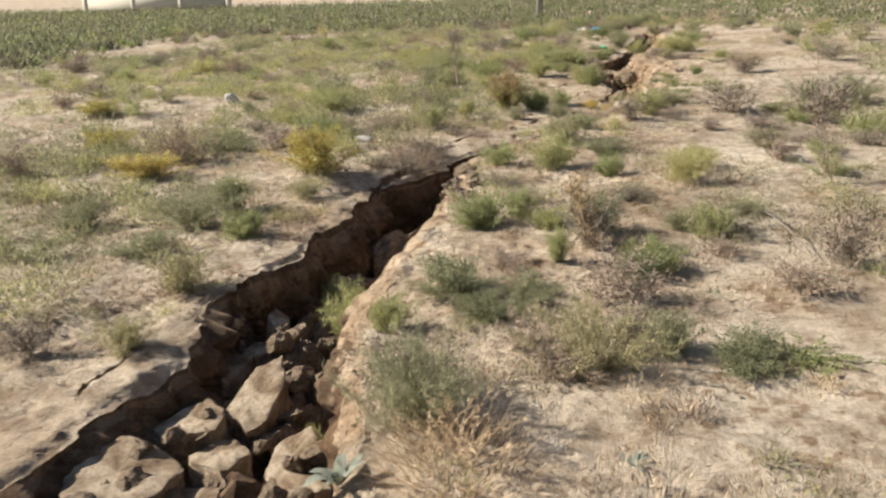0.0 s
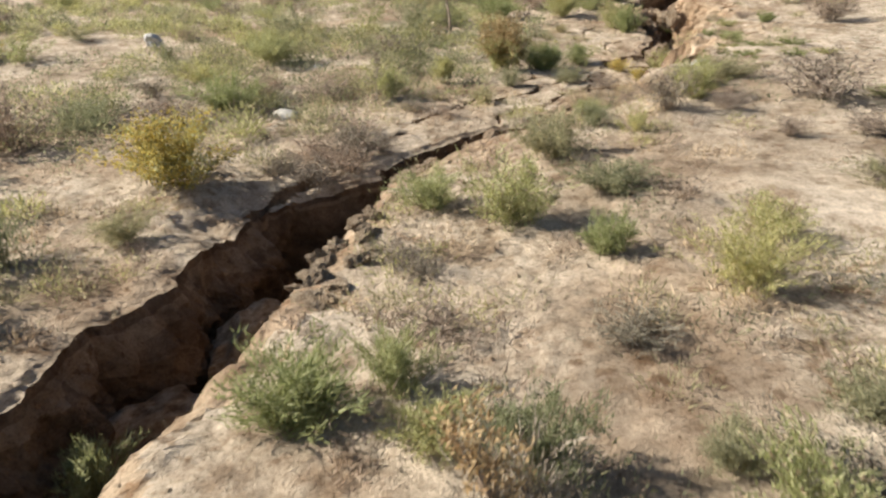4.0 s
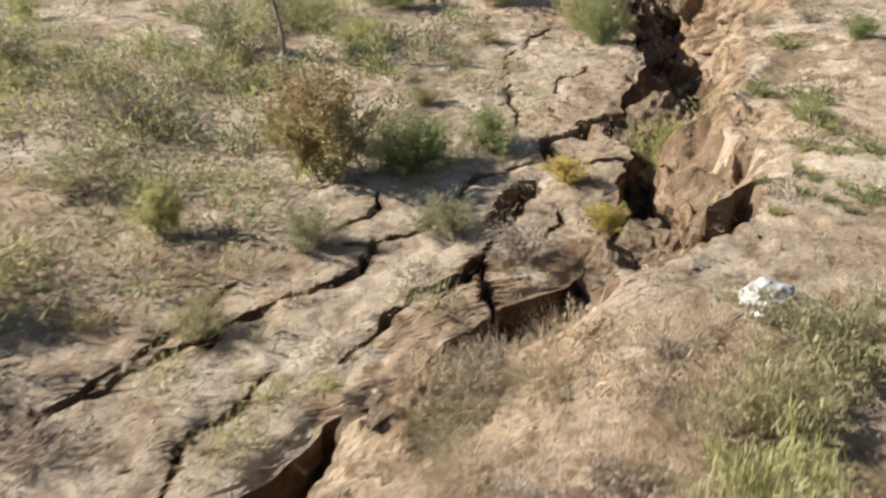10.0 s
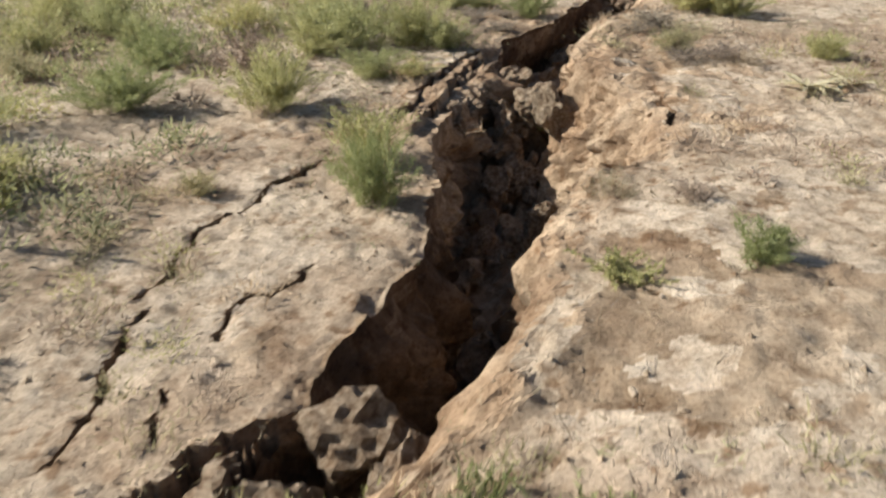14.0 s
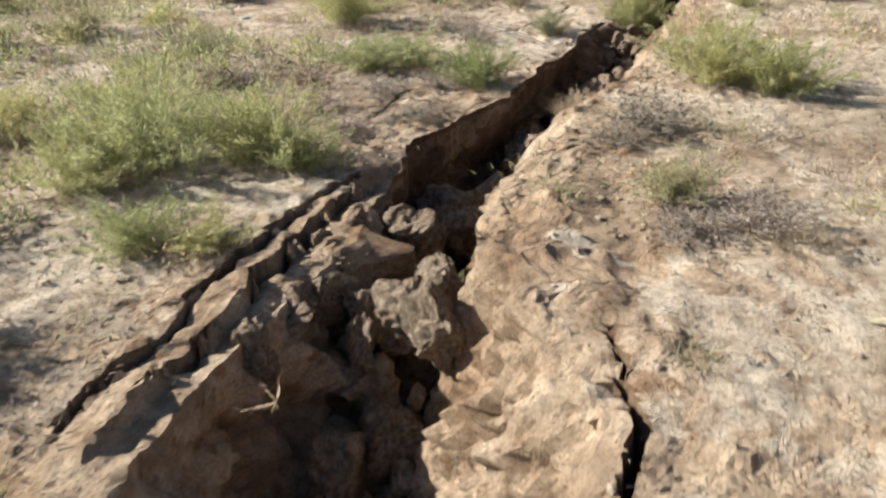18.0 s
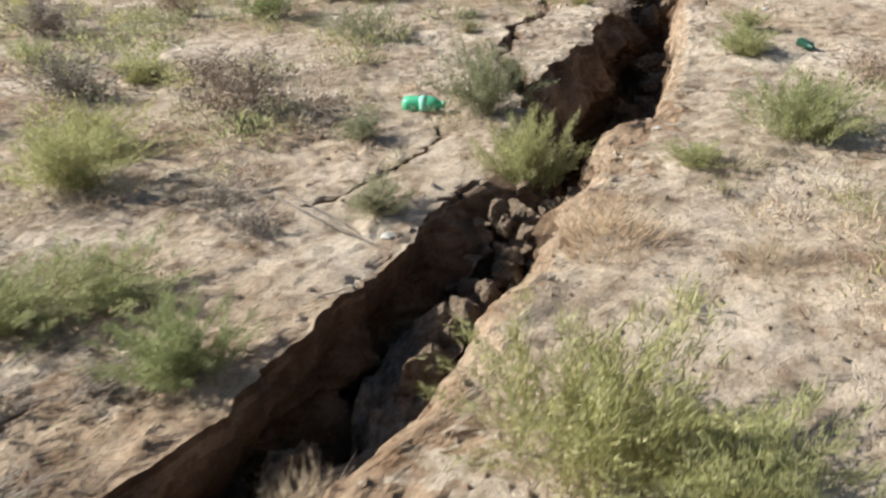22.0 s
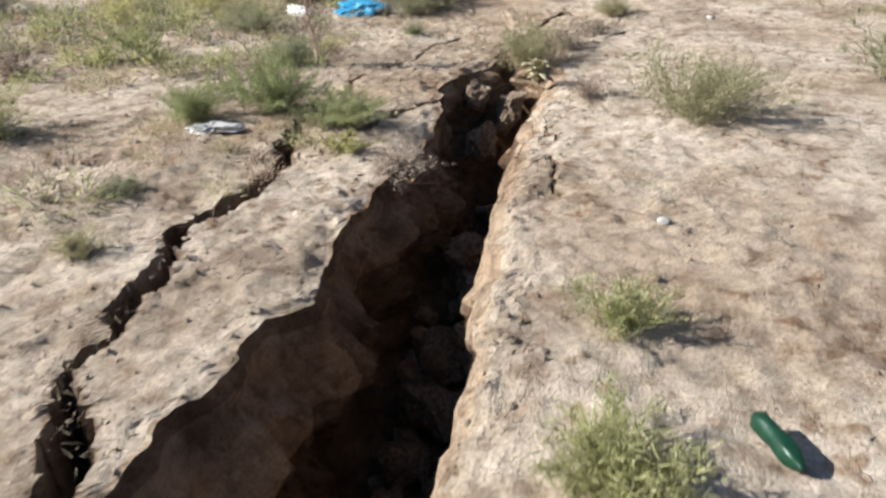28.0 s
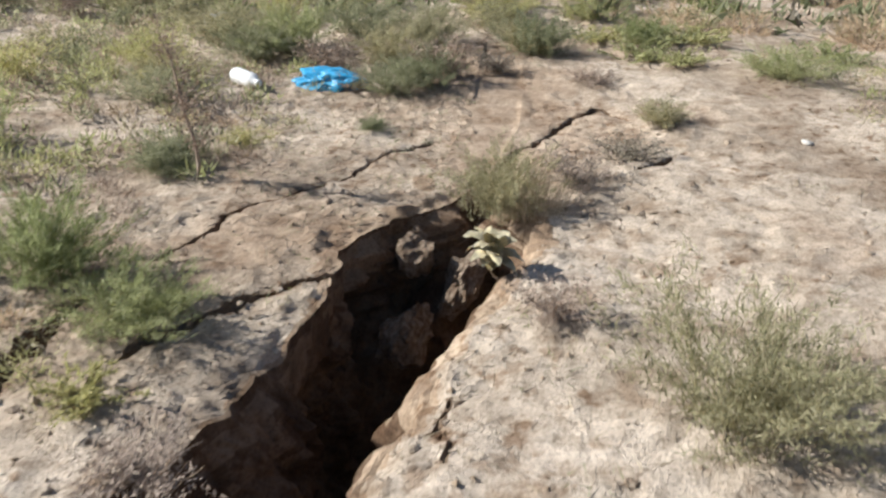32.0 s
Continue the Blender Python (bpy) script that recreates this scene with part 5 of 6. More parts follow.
SUNKEN = [(-1.25, 2.5, -0.08, 0.24, 0.24, 0.5, 10, 5), (-1.1, 2.92, -0.1, 0.13, 0.16, 0.5, -20, 8), (-0.93, 2.7, -0.13, 0.12, 0.15, 0.5, 30, 9), (-0.86, 3.08, -0.08, 0.11, 0.25, 0.55, -12, 10), (-0.96, 2.4, -0.16, 0.13, 0.14, 0.45, 15, 8), (-1.2, 2.14, -0.12, 0.18, 0.15, 0.5, 40, 6),
          (-0.64, 2.68, -0.14, 0.1, 0.16, 0.45, -10, 14), (-0.58, 2.42, -0.11, 0.1, 0.14, 0.45, 25, 12), (-0.76, 2.2, -0.14, 0.12, 0.12, 0.4, 0, 10), (-1.14, 3.62, -0.22, 0.1, 0.16, 0.4, -15, 12), (-1.22, 4.02, -0.13, 0.06, 0.13, 0.5, -20, 14), (-0.98, 4.12, -0.18, 0.06, 0.1, 0.45, 20, 14), (-1.06, 3.86, -0.24, 0.07, 0.09, 0.4, 0, 14)]
for k, row in enumerate(SUNKEN):
    crust_block(*row, k + 3)
SLUMPED_SOUTH = [(-0.78, 3.72, -0.24, 0.06, 0.08, 0.12), (-0.74, 2.92, -0.28, 0.09, 0.1, 0.12), (-1.0, 3.4, -0.3, 0.09, 0.1, 0.12), (-1.06, 3.2, -0.28, 0.08, 0.1, 0.12), (-0.95, 3.56, -0.26, 0.05, 0.07, 0.1), (-0.72, 3.5, -0.34, 0.08, 0.1, 0.12)]
SLUMPED_TERRACE = [(2.67, 14.1, -0.12, 0.08, 0.11, 0.11), (2.69, 14.5, -0.1, 0.055, 0.09, 0.1), (2.79, 14.62, -0.09, 0.055, 0.09, 0.12), (2.77, 14.36, -0.12, 0.055, 0.085, 0.12), (2.88, 14.26, -0.2, 0.065, 0.09, 0.13), (2.77, 14.86, -0.08, 0.055, 0.1, 0.11),
                   (2.9, 14.06, -0.26, 0.07, 0.09, 0.13), (2.6, 13.86, -0.18, 0.06, 0.1, 0.13), (2.89, 14.8, -0.18, 0.055, 0.09, 0.12), (2.7, 14.26, -0.13, 0.05, 0.07, 0.1), (2.84, 14.46, -0.16, 0.05, 0.07, 0.12), (2.62, 14.68, -0.06, 0.04, 0.08, 0.06), (2.56, 14.4, -0.06, 0.04, 0.09, 0.05)]
SLUMPED_PALE = [(2.97, 14.7, -0.12, 0.06, 0.075, 0.13), (3.06, 14.12, -0.12, 0.09, 0.1, 0.14), (3.16, 14.3, -0.1, 0.07, 0.085, 0.13), (3.2, 13.98, -0.12, 0.08, 0.11, 0.16), (3.08, 13.22, -0.5, 0.055, 0.075, 0.12), (3.2, 12.98, -0.58, 0.09, 0.13, 0.16)]
for x, y, z, a, b, c in SLUMPED_SOUTH:
    put_clod(x + 0.03, y, z + 0.02, a * 1.1, b * 1.1, c * 0.85, "rough block of crusted earth slumped into the fissure")
for row in SLUMPED_TERRACE:
    put_clod(*row, "rough block of crusted earth slumped into the fissure")
for row in SLUMPED_PALE:
    put_clod(*row, "pale sunlit block of crusted earth in the fissure")
BLOCKS_A = [(-0.74, 3.4, -0.48, 0.12, 0.16, 0.2), (-0.56, 3.9, -0.48, 0.11, 0.14, 0.22), (-1.05, 3.1, -0.46, 0.14, 0.16, 0.2), (-0.68, 2.9, -0.48, 0.13, 0.14, 0.2), (-1.15, 3.4, -0.52, 0.12, 0.2, 0.2)]
put_clod(0.16, 5.8, -0.1, 0.12, 0.16, 0.28, "pale crumbling shoulder of earth on the fissure rim")
BLOCKS_B = [(0.05, 6.6, -0.4, 0.16, 0.16, 0.16), (2.38, 11.0, -0.12, 0.1, 0.1, 0.2), (2.56, 10.82, -0.1, 0.16, 0.1, 0.19), (2.26, 10.74, -0.14, 0.14, 0.12, 0.15),
            (2.47, 10.5, -0.18, 0.11, 0.14, 0.17), (0.62, 7.8, -0.14, 0.09, 0.1, 0.1), (0.8, 8.02, -0.12, 0.08, 0.09, 0.08), (0.48, 7.58, -0.14, 0.08, 0.1, 0.1), (1.64, 8.98, -0.2, 0.11, 0.1, 0.18), (1.95, 9.4, -0.03, 0.13, 0.12, 0.09), (2.12, 9.52, 0.0, 0.12, 0.14, 0.1), (0.3, 7.38, -0.16, 0.09, 0.12, 0.12)]
BLOCKS_C = [(2.8, 13.4, -0.75, 0.1, 0.14, 0.16), (3.0, 14.6, -0.4, 0.08, 0.1, 0.16), (3.0, 13.5, -0.8, 0.12, 0.12, 0.14), (3.1, 15.35, -0.36, 0.12, 0.18, 0.2), (3.45, 15.95, -0.45, 0.1, 0.2, 0.22), (2.86, 13.8, -0.5, 0.1, 0.12, 0.14), (3.0, 13.9, -0.5, 0.08, 0.1, 0.14)]
BLOCKS_D = [(3.76, 16.7, -0.5, 0.12, 0.2, 0.26), (5.54, 22.92, -0.16, 0.1, 0.09, 0.12), (5.56, 22.62, -0.32, 0.1, 0.09, 0.18), (5.74, 22.84, -0.22, 0.09, 0.09, 0.14), (3.45, 16.35, -0.45, 0.12, 0.2, 0.25)]


def put_slab(x, y, z, sx, sy, sz, turn, lean, label="large smooth slab of earth leaning in the fissure"):
    """A long slab that slid down and leans against the wall, lying along the rift."""
    ob = tagged(new("soil_block", _prng.choice(BIG_CLODS)), label, "soil block", "fallen soil blocks")
    ob.matrix_basis = pose(x, y, z, 0, lean, turn) @ Matrix.Diagonal((sx, sy, sz, 1)) @ pose(0, 0, 0, 0, 0, _prng.uniform(-15, 15))
    return ob


SLABS = [(2.98, 15.0, -0.48, 0.13, 0.32, 0.28, -14, 12), (3.24, 15.55, -0.5, 0.14, 0.42, 0.3, -20, 14), (3.5, 16.1, -0.48, 0.12, 0.4, 0.28, -20, 10), (3.72, 16.62, -0.5, 0.12, 0.34, 0.26, -20, 14), (3.9, 17.0, -0.42, 0.09, 0.22, 0.18, -20, 12),
         (2.84, 14.72, -0.3, 0.1, 0.24, 0.18, -14, 18), (-0.66, 5.2, -0.7, 0.2, 0.5, 0.34, -12, 16), (-0.46, 5.9, -0.68, 0.16, 0.44, 0.34, -14, 14), (-0.94, 4.5, -0.56, 0.13, 0.36, 0.28, -16, 14)]
for row in SLABS:
    put_slab(*row)
put_clod(3.62, 15.8, -0.2, 0.09, 0.17, 0.16, "sunlit pale block of earth wedged in the fissure")
for row in ((1.56, 8.93, -0.24, 0.07, 0.08, 0.1), (1.68, 9.06, -0.2, 0.09, 0.07, 0.12), (1.78, 9.19, -0.14, 0.06, 0.06, 0.1), (1.62, 9.14, -0.26, 0.06, 0.07, 0.09), (1.5, 8.86, -0.2, 0.05, 0.05, 0.07)):
    put_clod(row[0], row[1], row[2] - 0.16, *row[3:], "broken brown earth block sunk in a small pit", True)
for k in range(54):
    y = _prng.uniform(8.5, 9.3)
    x = float(east_lip(y)) + _prng.uniform(-0.1, 0.26)
    r = _prng.uniform(0.016, 0.05)
    put_clod(x, y, min(float(ground_z(x, y)), 0.3) - 0.1 * r - (0.12 if x < float(east_lip(y)) else 0), r, r * _prng.uniform(0.8, 1.4), r * _prng.uniform(0.5, 0.9), "crumbled brown earth lump on a broken bank", True)
for k in range(46):
    y = _prng.uniform(18.4, 22.5)
    lo, hi = float(west_lip(y)) + 0.2, float(east_lip(y)) - 0.1
    r = _prng.uniform(0.06, 0.15)
    put_clod(_prng.uniform(lo, hi), y, -float(rift_depth(y)) + _prng.uniform(0.05, 0.35), r, r * _prng.uniform(0.8, 1.4), r * _prng.uniform(0.6, 1.0), "brown earth lump heaped on the fissure floor", True)
for row in ((1.29, 8.28, -0.01, 0.08, 0.1, 0.08), (1.2, 8.16, -0.03, 0.06, 0.08, 0.07)):
    put_clod(*row, "pale grey block of earth leaning on the fissure rim")
for k in range(90):
    y = _prng.uniform(16.5, 18.0)
    lo, hi = float(west_lip(y)) + 0.08, float(east_lip(y)) - 0.06
    lo += 0.4 * (hi - lo) * min(1, max(0, (17.5 - y) / 0.4))
    r = _prng.uniform(0.022, 0.06)
    put_clod(_prng.uniform(lo, hi), y, -float(rift_depth(y)) + _prng.uniform(0.06, 0.24) * (1 if y > 17.2 else 1.6), r, r * _prng.uniform(0.8, 1.3), r * _prng.uniform(0.6, 1.1), "dark brown earth lump in a choked fissure", True)
for row in ((0.58, 7.78, -0.1, 0.11, 0.13, 0.1), (0.44, 7.6, -0.12, 0.1, 0.12, 0.1), (0.7, 7.93, -0.08, 0.1, 0.1, 0.09), (0.3, 7.42, -0.14, 0.1, 0.14, 0.1)):
    put_clod(*row, "crumbled soil block filling the narrow fissure")
for k in range(26):
    y = _prng.uniform(4.85, 5.75)
    r = _prng.uniform(0.025, 0.06)
    x = float(east_lip(y)) + _prng.uniform(-0.02, 0.16)
    put_clod(x, y, float(ground_z(x, y)) + 0.1 * r, r, r * _prng.uniform(0.8, 1.3), r * _prng.uniform(0.25, 0.4), "pale crumbling lump of earth on the fissure rim")
for row in ((0.17, 7.12, -0.12, 0.1, 0.12, 0.09), (0.3, 7.32, -0.1, 0.09, 0.12, 0.08), (0.08, 6.95, -0.24, 0.1, 0.12, 0.1)):
    put_clod(*row, "grey crumbling earth lump on the fissure rim")
for row in ((-0.2, 7.2, 0.36, 0.18), (-0.2, 7.48, 0.34, 0.2), (-0.46, 7.45, 0.4, 0.2), (-0.35, 7.05, 0.36, 0.2), (-0.62, 7.15, 0.3, 0.16), (-0.05, 7.62, 0.24, 0.12), (0.32, 8.4, 0.3, 0.08), (0.1, 8.6, 0.3, 0.1), (-0.3, 8.0, 0.4, 0.1)):
    put_plant("d", *row)
for k in range(22):
    put_plant("w" if k % 3 else "d", _prng.uniform(1.35, 2.15), _prng.uniform(7.9, 8.75), _prng.uniform(0.12, 0.24), _prng.uniform(0.05, 0.12))
for row in ((0.32, 5.32, 0.24, 0.1), (0.42, 5.22, 0.22, 0.08)):
    put_plant("d", *row)
for row in BLOCKS_A + BLOCKS_B + BLOCKS_C + BLOCKS_D:
    put_clod(*row)


def floor_rubble():
    """Small broken lumps heaped over the rift floor, too many to count."""
    shapes = []
    for me in SMALL_CLODS[:4]:
        co = np.empty(len(me.vertices) * 3)
        me.vertices.foreach_get("co", co)
        shapes.append((co.reshape(-1, 3), np.array([p.vertices[:] for p in me.polygons])))
    vs, fs, base = [], [], 0
    for k in range(330):
        y = _prng.choice((_prng.uniform(2.2, 7), _prng.uniform(9.5, 12.8), _prng.uniform(12.8, 17.2), _prng.uniform(18.2, 22.6), _prng.uniform(16.9, 17.9), _prng.uniform(13, 14.8), _prng.uniform(7.1, 8.5), _prng.uniform(18.5, 22)))
        lo, hi = float(west_lip(y)) + 0.1, float(east_lip(y)) - 0.1
        if hi <= lo or 9.2 < y < 9.5:
            continue
        r = _prng.uniform(0.02, 0.09)
        co, tri = shapes[k % 4]
        m = np.array(pose(0, 0, 0, *(_prng.uniform(0, 360) for _ in range(3))).to_3x3())
        vs.append(co @ m.T * (r, r * _prng.uniform(0.7, 1.3), r * _prng.uniform(0.6, 1.1)) + (_prng.uniform(lo, hi), y, -float(rift_depth(y)) + r * 0.6 + 0.03))
        fs.append(tri + base)
        base += len(co)
    me = mesh_of("floor_rubble", np.vstack(vs), np.vstack(fs), CLOD)
    return tagged(new("floor_rubble", me), "small broken brown soil lumps on the fissure floor", "rubble", kind="stuff")


for k in range(60):
    y = _prng.uniform(2.25, 4.0)
    lo, hi = float(west_lip(y)) + 0.12, float(east_lip(y)) - 0.1
    r = _prng.uniform(0.03, 0.075)
    put_clod(_prng.uniform(lo, hi), y, -float(rift_depth(y)) + _prng.uniform(0.1, 0.24), r, r * _prng.uniform(0.8, 1.3), r * _prng.uniform(0.7, 1.1), "crumbled lump of earth in the choked fissure", True)
floor_rubble()


def soil_lumps():
    """Loose lumps along the banks of the rift, too many to count."""
    rng = np.random.default_rng(91)
    bm = bmesh.new()
    bmesh.ops.create_icosphere(bm, subdivisions=1, radius=1.0)
    co = np.array([v.co for v in bm.verts])
    tri = np.array([[v.index for v in f.verts] for f in bm.faces])
    bm.free()
    n = 2400
    spots = rng.uniform(size=(190, 2))
    pick = rng.integers(0, 190, n)
    y = np.where(np.arange(n) % 3 > 0, 17.6 + 6.6 * spots[pick, 0], 8.6 + 9.2 * spots[pick, 0]) + rng.normal(0, 0.07, n)
    off = 0.03 + np.abs(1.8 * spots[pick, 1] ** 1.3 + rng.normal(0, 0.07, n))
    y[:420] = rng.uniform(1.8, 23.6, 420)
    off[:420] = 0.02 + 0.4 * rng.uniform(size=420) ** 1.6
    side = (pick % 3 == 0) & (np.arange(n) > 420) | (np.arange(n) < 210)
    x = np.where(side, west_lip(y) - off, east_lip(y) + off)
    r = 0.003 + 0.015 * rng.uniform(size=n) ** 3.5
    c = np.stack([x, y, ground_z(x, y) + 0.05 * r], 1)
    vs = []
    for k in range(n):
        p = co.copy()
        for _ in range(6):
            nrm = unit(rng.normal(size=3))
            p -= np.maximum(p @ nrm - rng.uniform(0.45, 0.8), 0)[:, None] * nrm
        vs.append(c[k] + p * r[k] * rng.uniform(0.7, 1.4, 3) * (1.2, 1.2, 0.8))
    f = (np.arange(n) * len(co))[:, None, None] + tri[None]
    me = mesh_of("soil_lumps", np.vstack(vs), f.reshape(-1, 3), CRUST)
    return tagged(new("soil_lumps", me), "loose dry soil lumps along the fissure banks", "soil lumps", kind="stuff")


soil_lumps()


# ---- litter and stones ----
def plain(name, col, rough, alpha_mix=0.0, dirt=0.25):
    m, t, b = material(name, rough)
    v = coords(t)
    c = mix(t, 1.0, col, ramp(t, grain(t, v, 22, 5, 0.65), [(0.35, (1 - dirt,) * 3), (0.65, (1, 1, 1))]), "MULTIPLY")
    t.links.new(c, b.inputs["Base Color"])
    b.inputs["Transmission Weight"].default_value = alpha_mix
    bump(t, b, grain(t, v, 45, 4, 0.6), 0.3, 0.004)
    return m


GREEN_PET = plain("green_bottle_plastic", (0.16, 0.7, 0.36), 0.25, 0.35, 0.1)
DARK_PET = plain("dark_green_bottle_plastic", (0.012, 0.05, 0.024), 0.35, 0.1, 0.4)
BLUE_FILM = plain("blue_plastic_film", (0.07, 0.37, 0.62), 0.3, 0.1, 0.4)
WHITE_FILM = plain("white_plastic_film", (0.56, 0.53, 0.48), 0.5, 0.0, 0.35)
WHITE_PET = plain("white_bottle_plastic", (0.8, 0.78, 0.72), 0.4, 0.0, 0.12)
PALE_STONE = plain("pale_stone", (0.52, 0.48, 0.41), 0.9, 0.0, 0.4)
PALE_WRAP = plain("bottle_wrap", (0.3, 0.66, 0.46), 0.4, 0.0, 0.2)
DEAD_LEAF = plain("bleached_leaf", (0.76, 0.68, 0.46), 0.7, 0.0, 0.35)
SILVER_LEAF = plain("silvery_leaf", (0.45, 0.46, 0.36), 0.7, 0.0, 0.3)
FRESH_LEAF = plain("fresh_yellow_leaf", (0.42, 0.45, 0.1), 0.6, 0.0, 0.3)
BARK = plain("weathered_wood", (0.24, 0.2, 0.16), 0.9, 0.0, 0.5)


def turned(profile, around=20, dent=0.0, seed=0):
    """A body of revolution along +x from rows of (x, radius), with dents."""
    bm = bmesh.new()
    rings = []
    for x, r in profile:
        ring = []
        for k in range(around):
            a = 2 * math.pi * k / around
            d = 1 + dent * float(vnoise(x * 28 + seed, math.cos(a) * 1.7, math.sin(a) * 1.7)) * (1 if r > 0.02 else 0.2)
            ring.append(bm.verts.new((x, r * d * math.cos(a), r * d * math.sin(a))))
        rings.append(ring)
    for p, q in zip(rings, rings[1:]):
        for k in range(around):
            bm.faces.new((p[k], p[(k + 1) % around], q[(k + 1) % around], q[k]))
    bm.faces.new(rings[0][::-1])
    bm.faces.new(rings[-1])
    bmesh.ops.recalc_face_normals(bm, faces=bm.faces)
    return bm


def plastic_bottle(x, y, z, turn, length, radius, mat, label, wrap=None, cap=True, dent=0.18, tip=0.0):
    ob = tagged(new("plastic_bottle"), label, "bottle", "litter")
    ob.matrix_basis = pose(x, y, z, 0, tip, turn)
    L, r = length, radius
    rows = [(0.0, r * 0.55), (0.01, r * 0.9), (0.03, r), (L * 0.2, r * 0.97), (L * 0.28, r), (L * 0.45, r * 0.93), (L * 0.6, r), (L * 0.72, r * 0.95), (L * 0.82, r * 0.7), (L * 0.9, r * 0.36), (L * 0.93, r * 0.34)]
    part("body", turned(rows, dent=dent, seed=x), mat, ob)
    if wrap:
        part("wrapper", turned([(L * 0.42, r * 1.02), (L * 0.5, r * 1.0), (L * 0.58, r * 1.02)], dent=dent, seed=x), wrap, ob, "blue printed wrapper")
    if cap:
        part("cap", turned([(L * 0.925, r * 0.4), (L * 0.93, r * 0.44), (L * 0.985, r * 0.44), (L, r * 0.38)]), mat, ob)
    return ob


def crumpled(x, y, z, sx, sy, sz, mat, name, label, category, seed, turn=0):
    """Crushed film: a closed skin with sharp folds."""
    ob = tagged(new(name), label, category, "litter")
    ob.matrix_basis = pose(x, y, z, 0, 0, turn)
    bm = bmesh.new()
    bmesh.ops.create_icosphere(bm, subdivisions=5, radius=1.0)
    co = np.array([v.co for v in bm.verts])
    p = co * 1.25 + seed
    fold = 1 - 2 * np.abs(fbm(p[:, 0], p[:, 1], p[:, 2], 4))
    flap = fbm(p[:, 0] * 0.8 + 9, p[:, 1] * 0.8, p[:, 2] * 0.8, 2)
    co = co * (0.78 + 0.3 * fold + 0.35 * flap)[:, None] * (sx, sy, sz)
    co[:, 2] = np.maximum(co[:, 2], -sz * 0.35)
    for v, q in zip(bm.verts, co):
        v.co = q
    part("crumpled_skin", bm, mat, ob)
    return ob


def stone(x, y, r, label="small pale stone lying on dry soil", squash=0.5, mat=None):
    ob = tagged(new("stone"), label, "stone", "loose stones")
    ob.matrix_basis = pose(x, y, float(ground_z(x, y)) + r * squash * 0.35, 0, 0, 40 * x)
    bm = bmesh.new()
    bmesh.ops.create_icosphere(bm, subdivisions=3, radius=1.0)
    co = np.array([v.co for v in bm.verts])
    rng = np.random.default_rng(int(abs(x) * 100 + y * 10))
    for _ in range(7):
        nrm = unit(rng.normal(size=3))
        co -= np.maximum(co @ nrm - rng.uniform(0.55, 0.85), 0)[:, None] * nrm * 0.9
    co *= (1 + 0.08 * fbm(co[:, 0] * 3 + x, co[:, 1] * 3, co[:, 2] * 3))[:, None] * (r * 1.25, r, r * squash)
    for v, q in zip(bm.verts, co):
        v.co = q
    part("rock", bm, mat or PALE_STONE, ob)
    return ob


def rosette(x, y, z, n, length, width, rise, mat, name, label, seed, category="plant", tall=0.0):
    """Broad leaves round one root, each folded along its rib and curled."""
    rng = random.Random(seed)
    ob = tagged(new(name), label, category)
    ob.matrix_basis = pose(x, y, z)
    for k in range(n):
        a = 2 * math.pi * k / n * (5 if tall else 1) + rng.uniform(-0.3, 0.3)
        L, w, up, curl = length * rng.uniform(0.65, 1.1), width * rng.uniform(0.7, 1.2), rise * rng.uniform(0.6, 1.3), rng.uniform(0.2, 1.1)
        bm = bmesh.new()
        rows = []
        for i in range(7):
            u = i / 6
            r, h = L * u * math.cos(up * (1 - curl * u)), L * u * math.sin(up * (1 - curl * u)) + 0.004 + tall * k / n
            half = w * 0.5 * (math.sin(math.pi * min(1, 0.12 + 0.88 * u)) ** 0.7 + 0.04)
            wob = rng.uniform(-0.08, 0.08) * w
            rows.append([bm.verts.new((r * math.cos(a) - s * half * math.sin(a), r * math.sin(a) + s * half * math.cos(a), h + abs(s) * half * 0.35 + wob * s)) for s in (-1, 0, 1)])
        for p, q in zip(rows, rows[1:]):
            for i in range(2):
                bm.faces.new((p[i], p[i + 1], q[i + 1], q[i]))
        bmesh.ops.solidify(bm, geom=bm.faces[:], thickness=0.0015)
        part("leaf", bm, mat, ob)
    return ob


def gz(x, y):
    return float(ground_z(x, y))


plastic_bottle(3.55, 18.88, gz(3.66, 18.87) + 0.036, -6, 0.25, 0.045, GREEN_PET, "bright green crushed plastic soda bottle on dry soil", PALE_WRAP)
plastic_bottle(5.87, 19.31, gz(5.87, 19.2) + 0.03, -80, 0.19, 0.024, DARK_PET, "dark green empty plastic bottle lying on soil", cap=False, dent=0.25)
plastic_bottle(4.08, 24.98, gz(4.2, 24.85) + 0.045, -42, 0.3, 0.052, WHITE_PET, "white plastic canister with neck lying on soil", dent=0.06)
crumpled(4.74, 24.98, gz(4.74, 24.98) + 0.035, 0.23, 0.13, 0.075, BLUE_FILM, "plastic_bag", "crumpled bright blue plastic bag between weeds", "bag", 3.1)
crumpled(2.22, 8.63, gz(2.22, 8.63) + 0.045, 0.066, 0.046, 0.055, WHITE_FILM, "plastic_bag", "torn dusty white plastic bag caught on a shrub", "bag", 7.7)
crumpled(2.36, 8.5, gz(2.36, 8.5) + 0.03, 0.06, 0.045, 0.035, WHITE_FILM, "plastic_bag", "flattened greyish white plastic bag beside shrub", "bag", 12.2, 30)
crumpled(4.06, 21.96, gz(4.06, 21.96) + 0.012, 0.13, 0.07, 0.03, WHITE_FILM, "plastic_wrapper", "flat pale grey plastic wrapper on dry soil", "wrapper", 5.5)
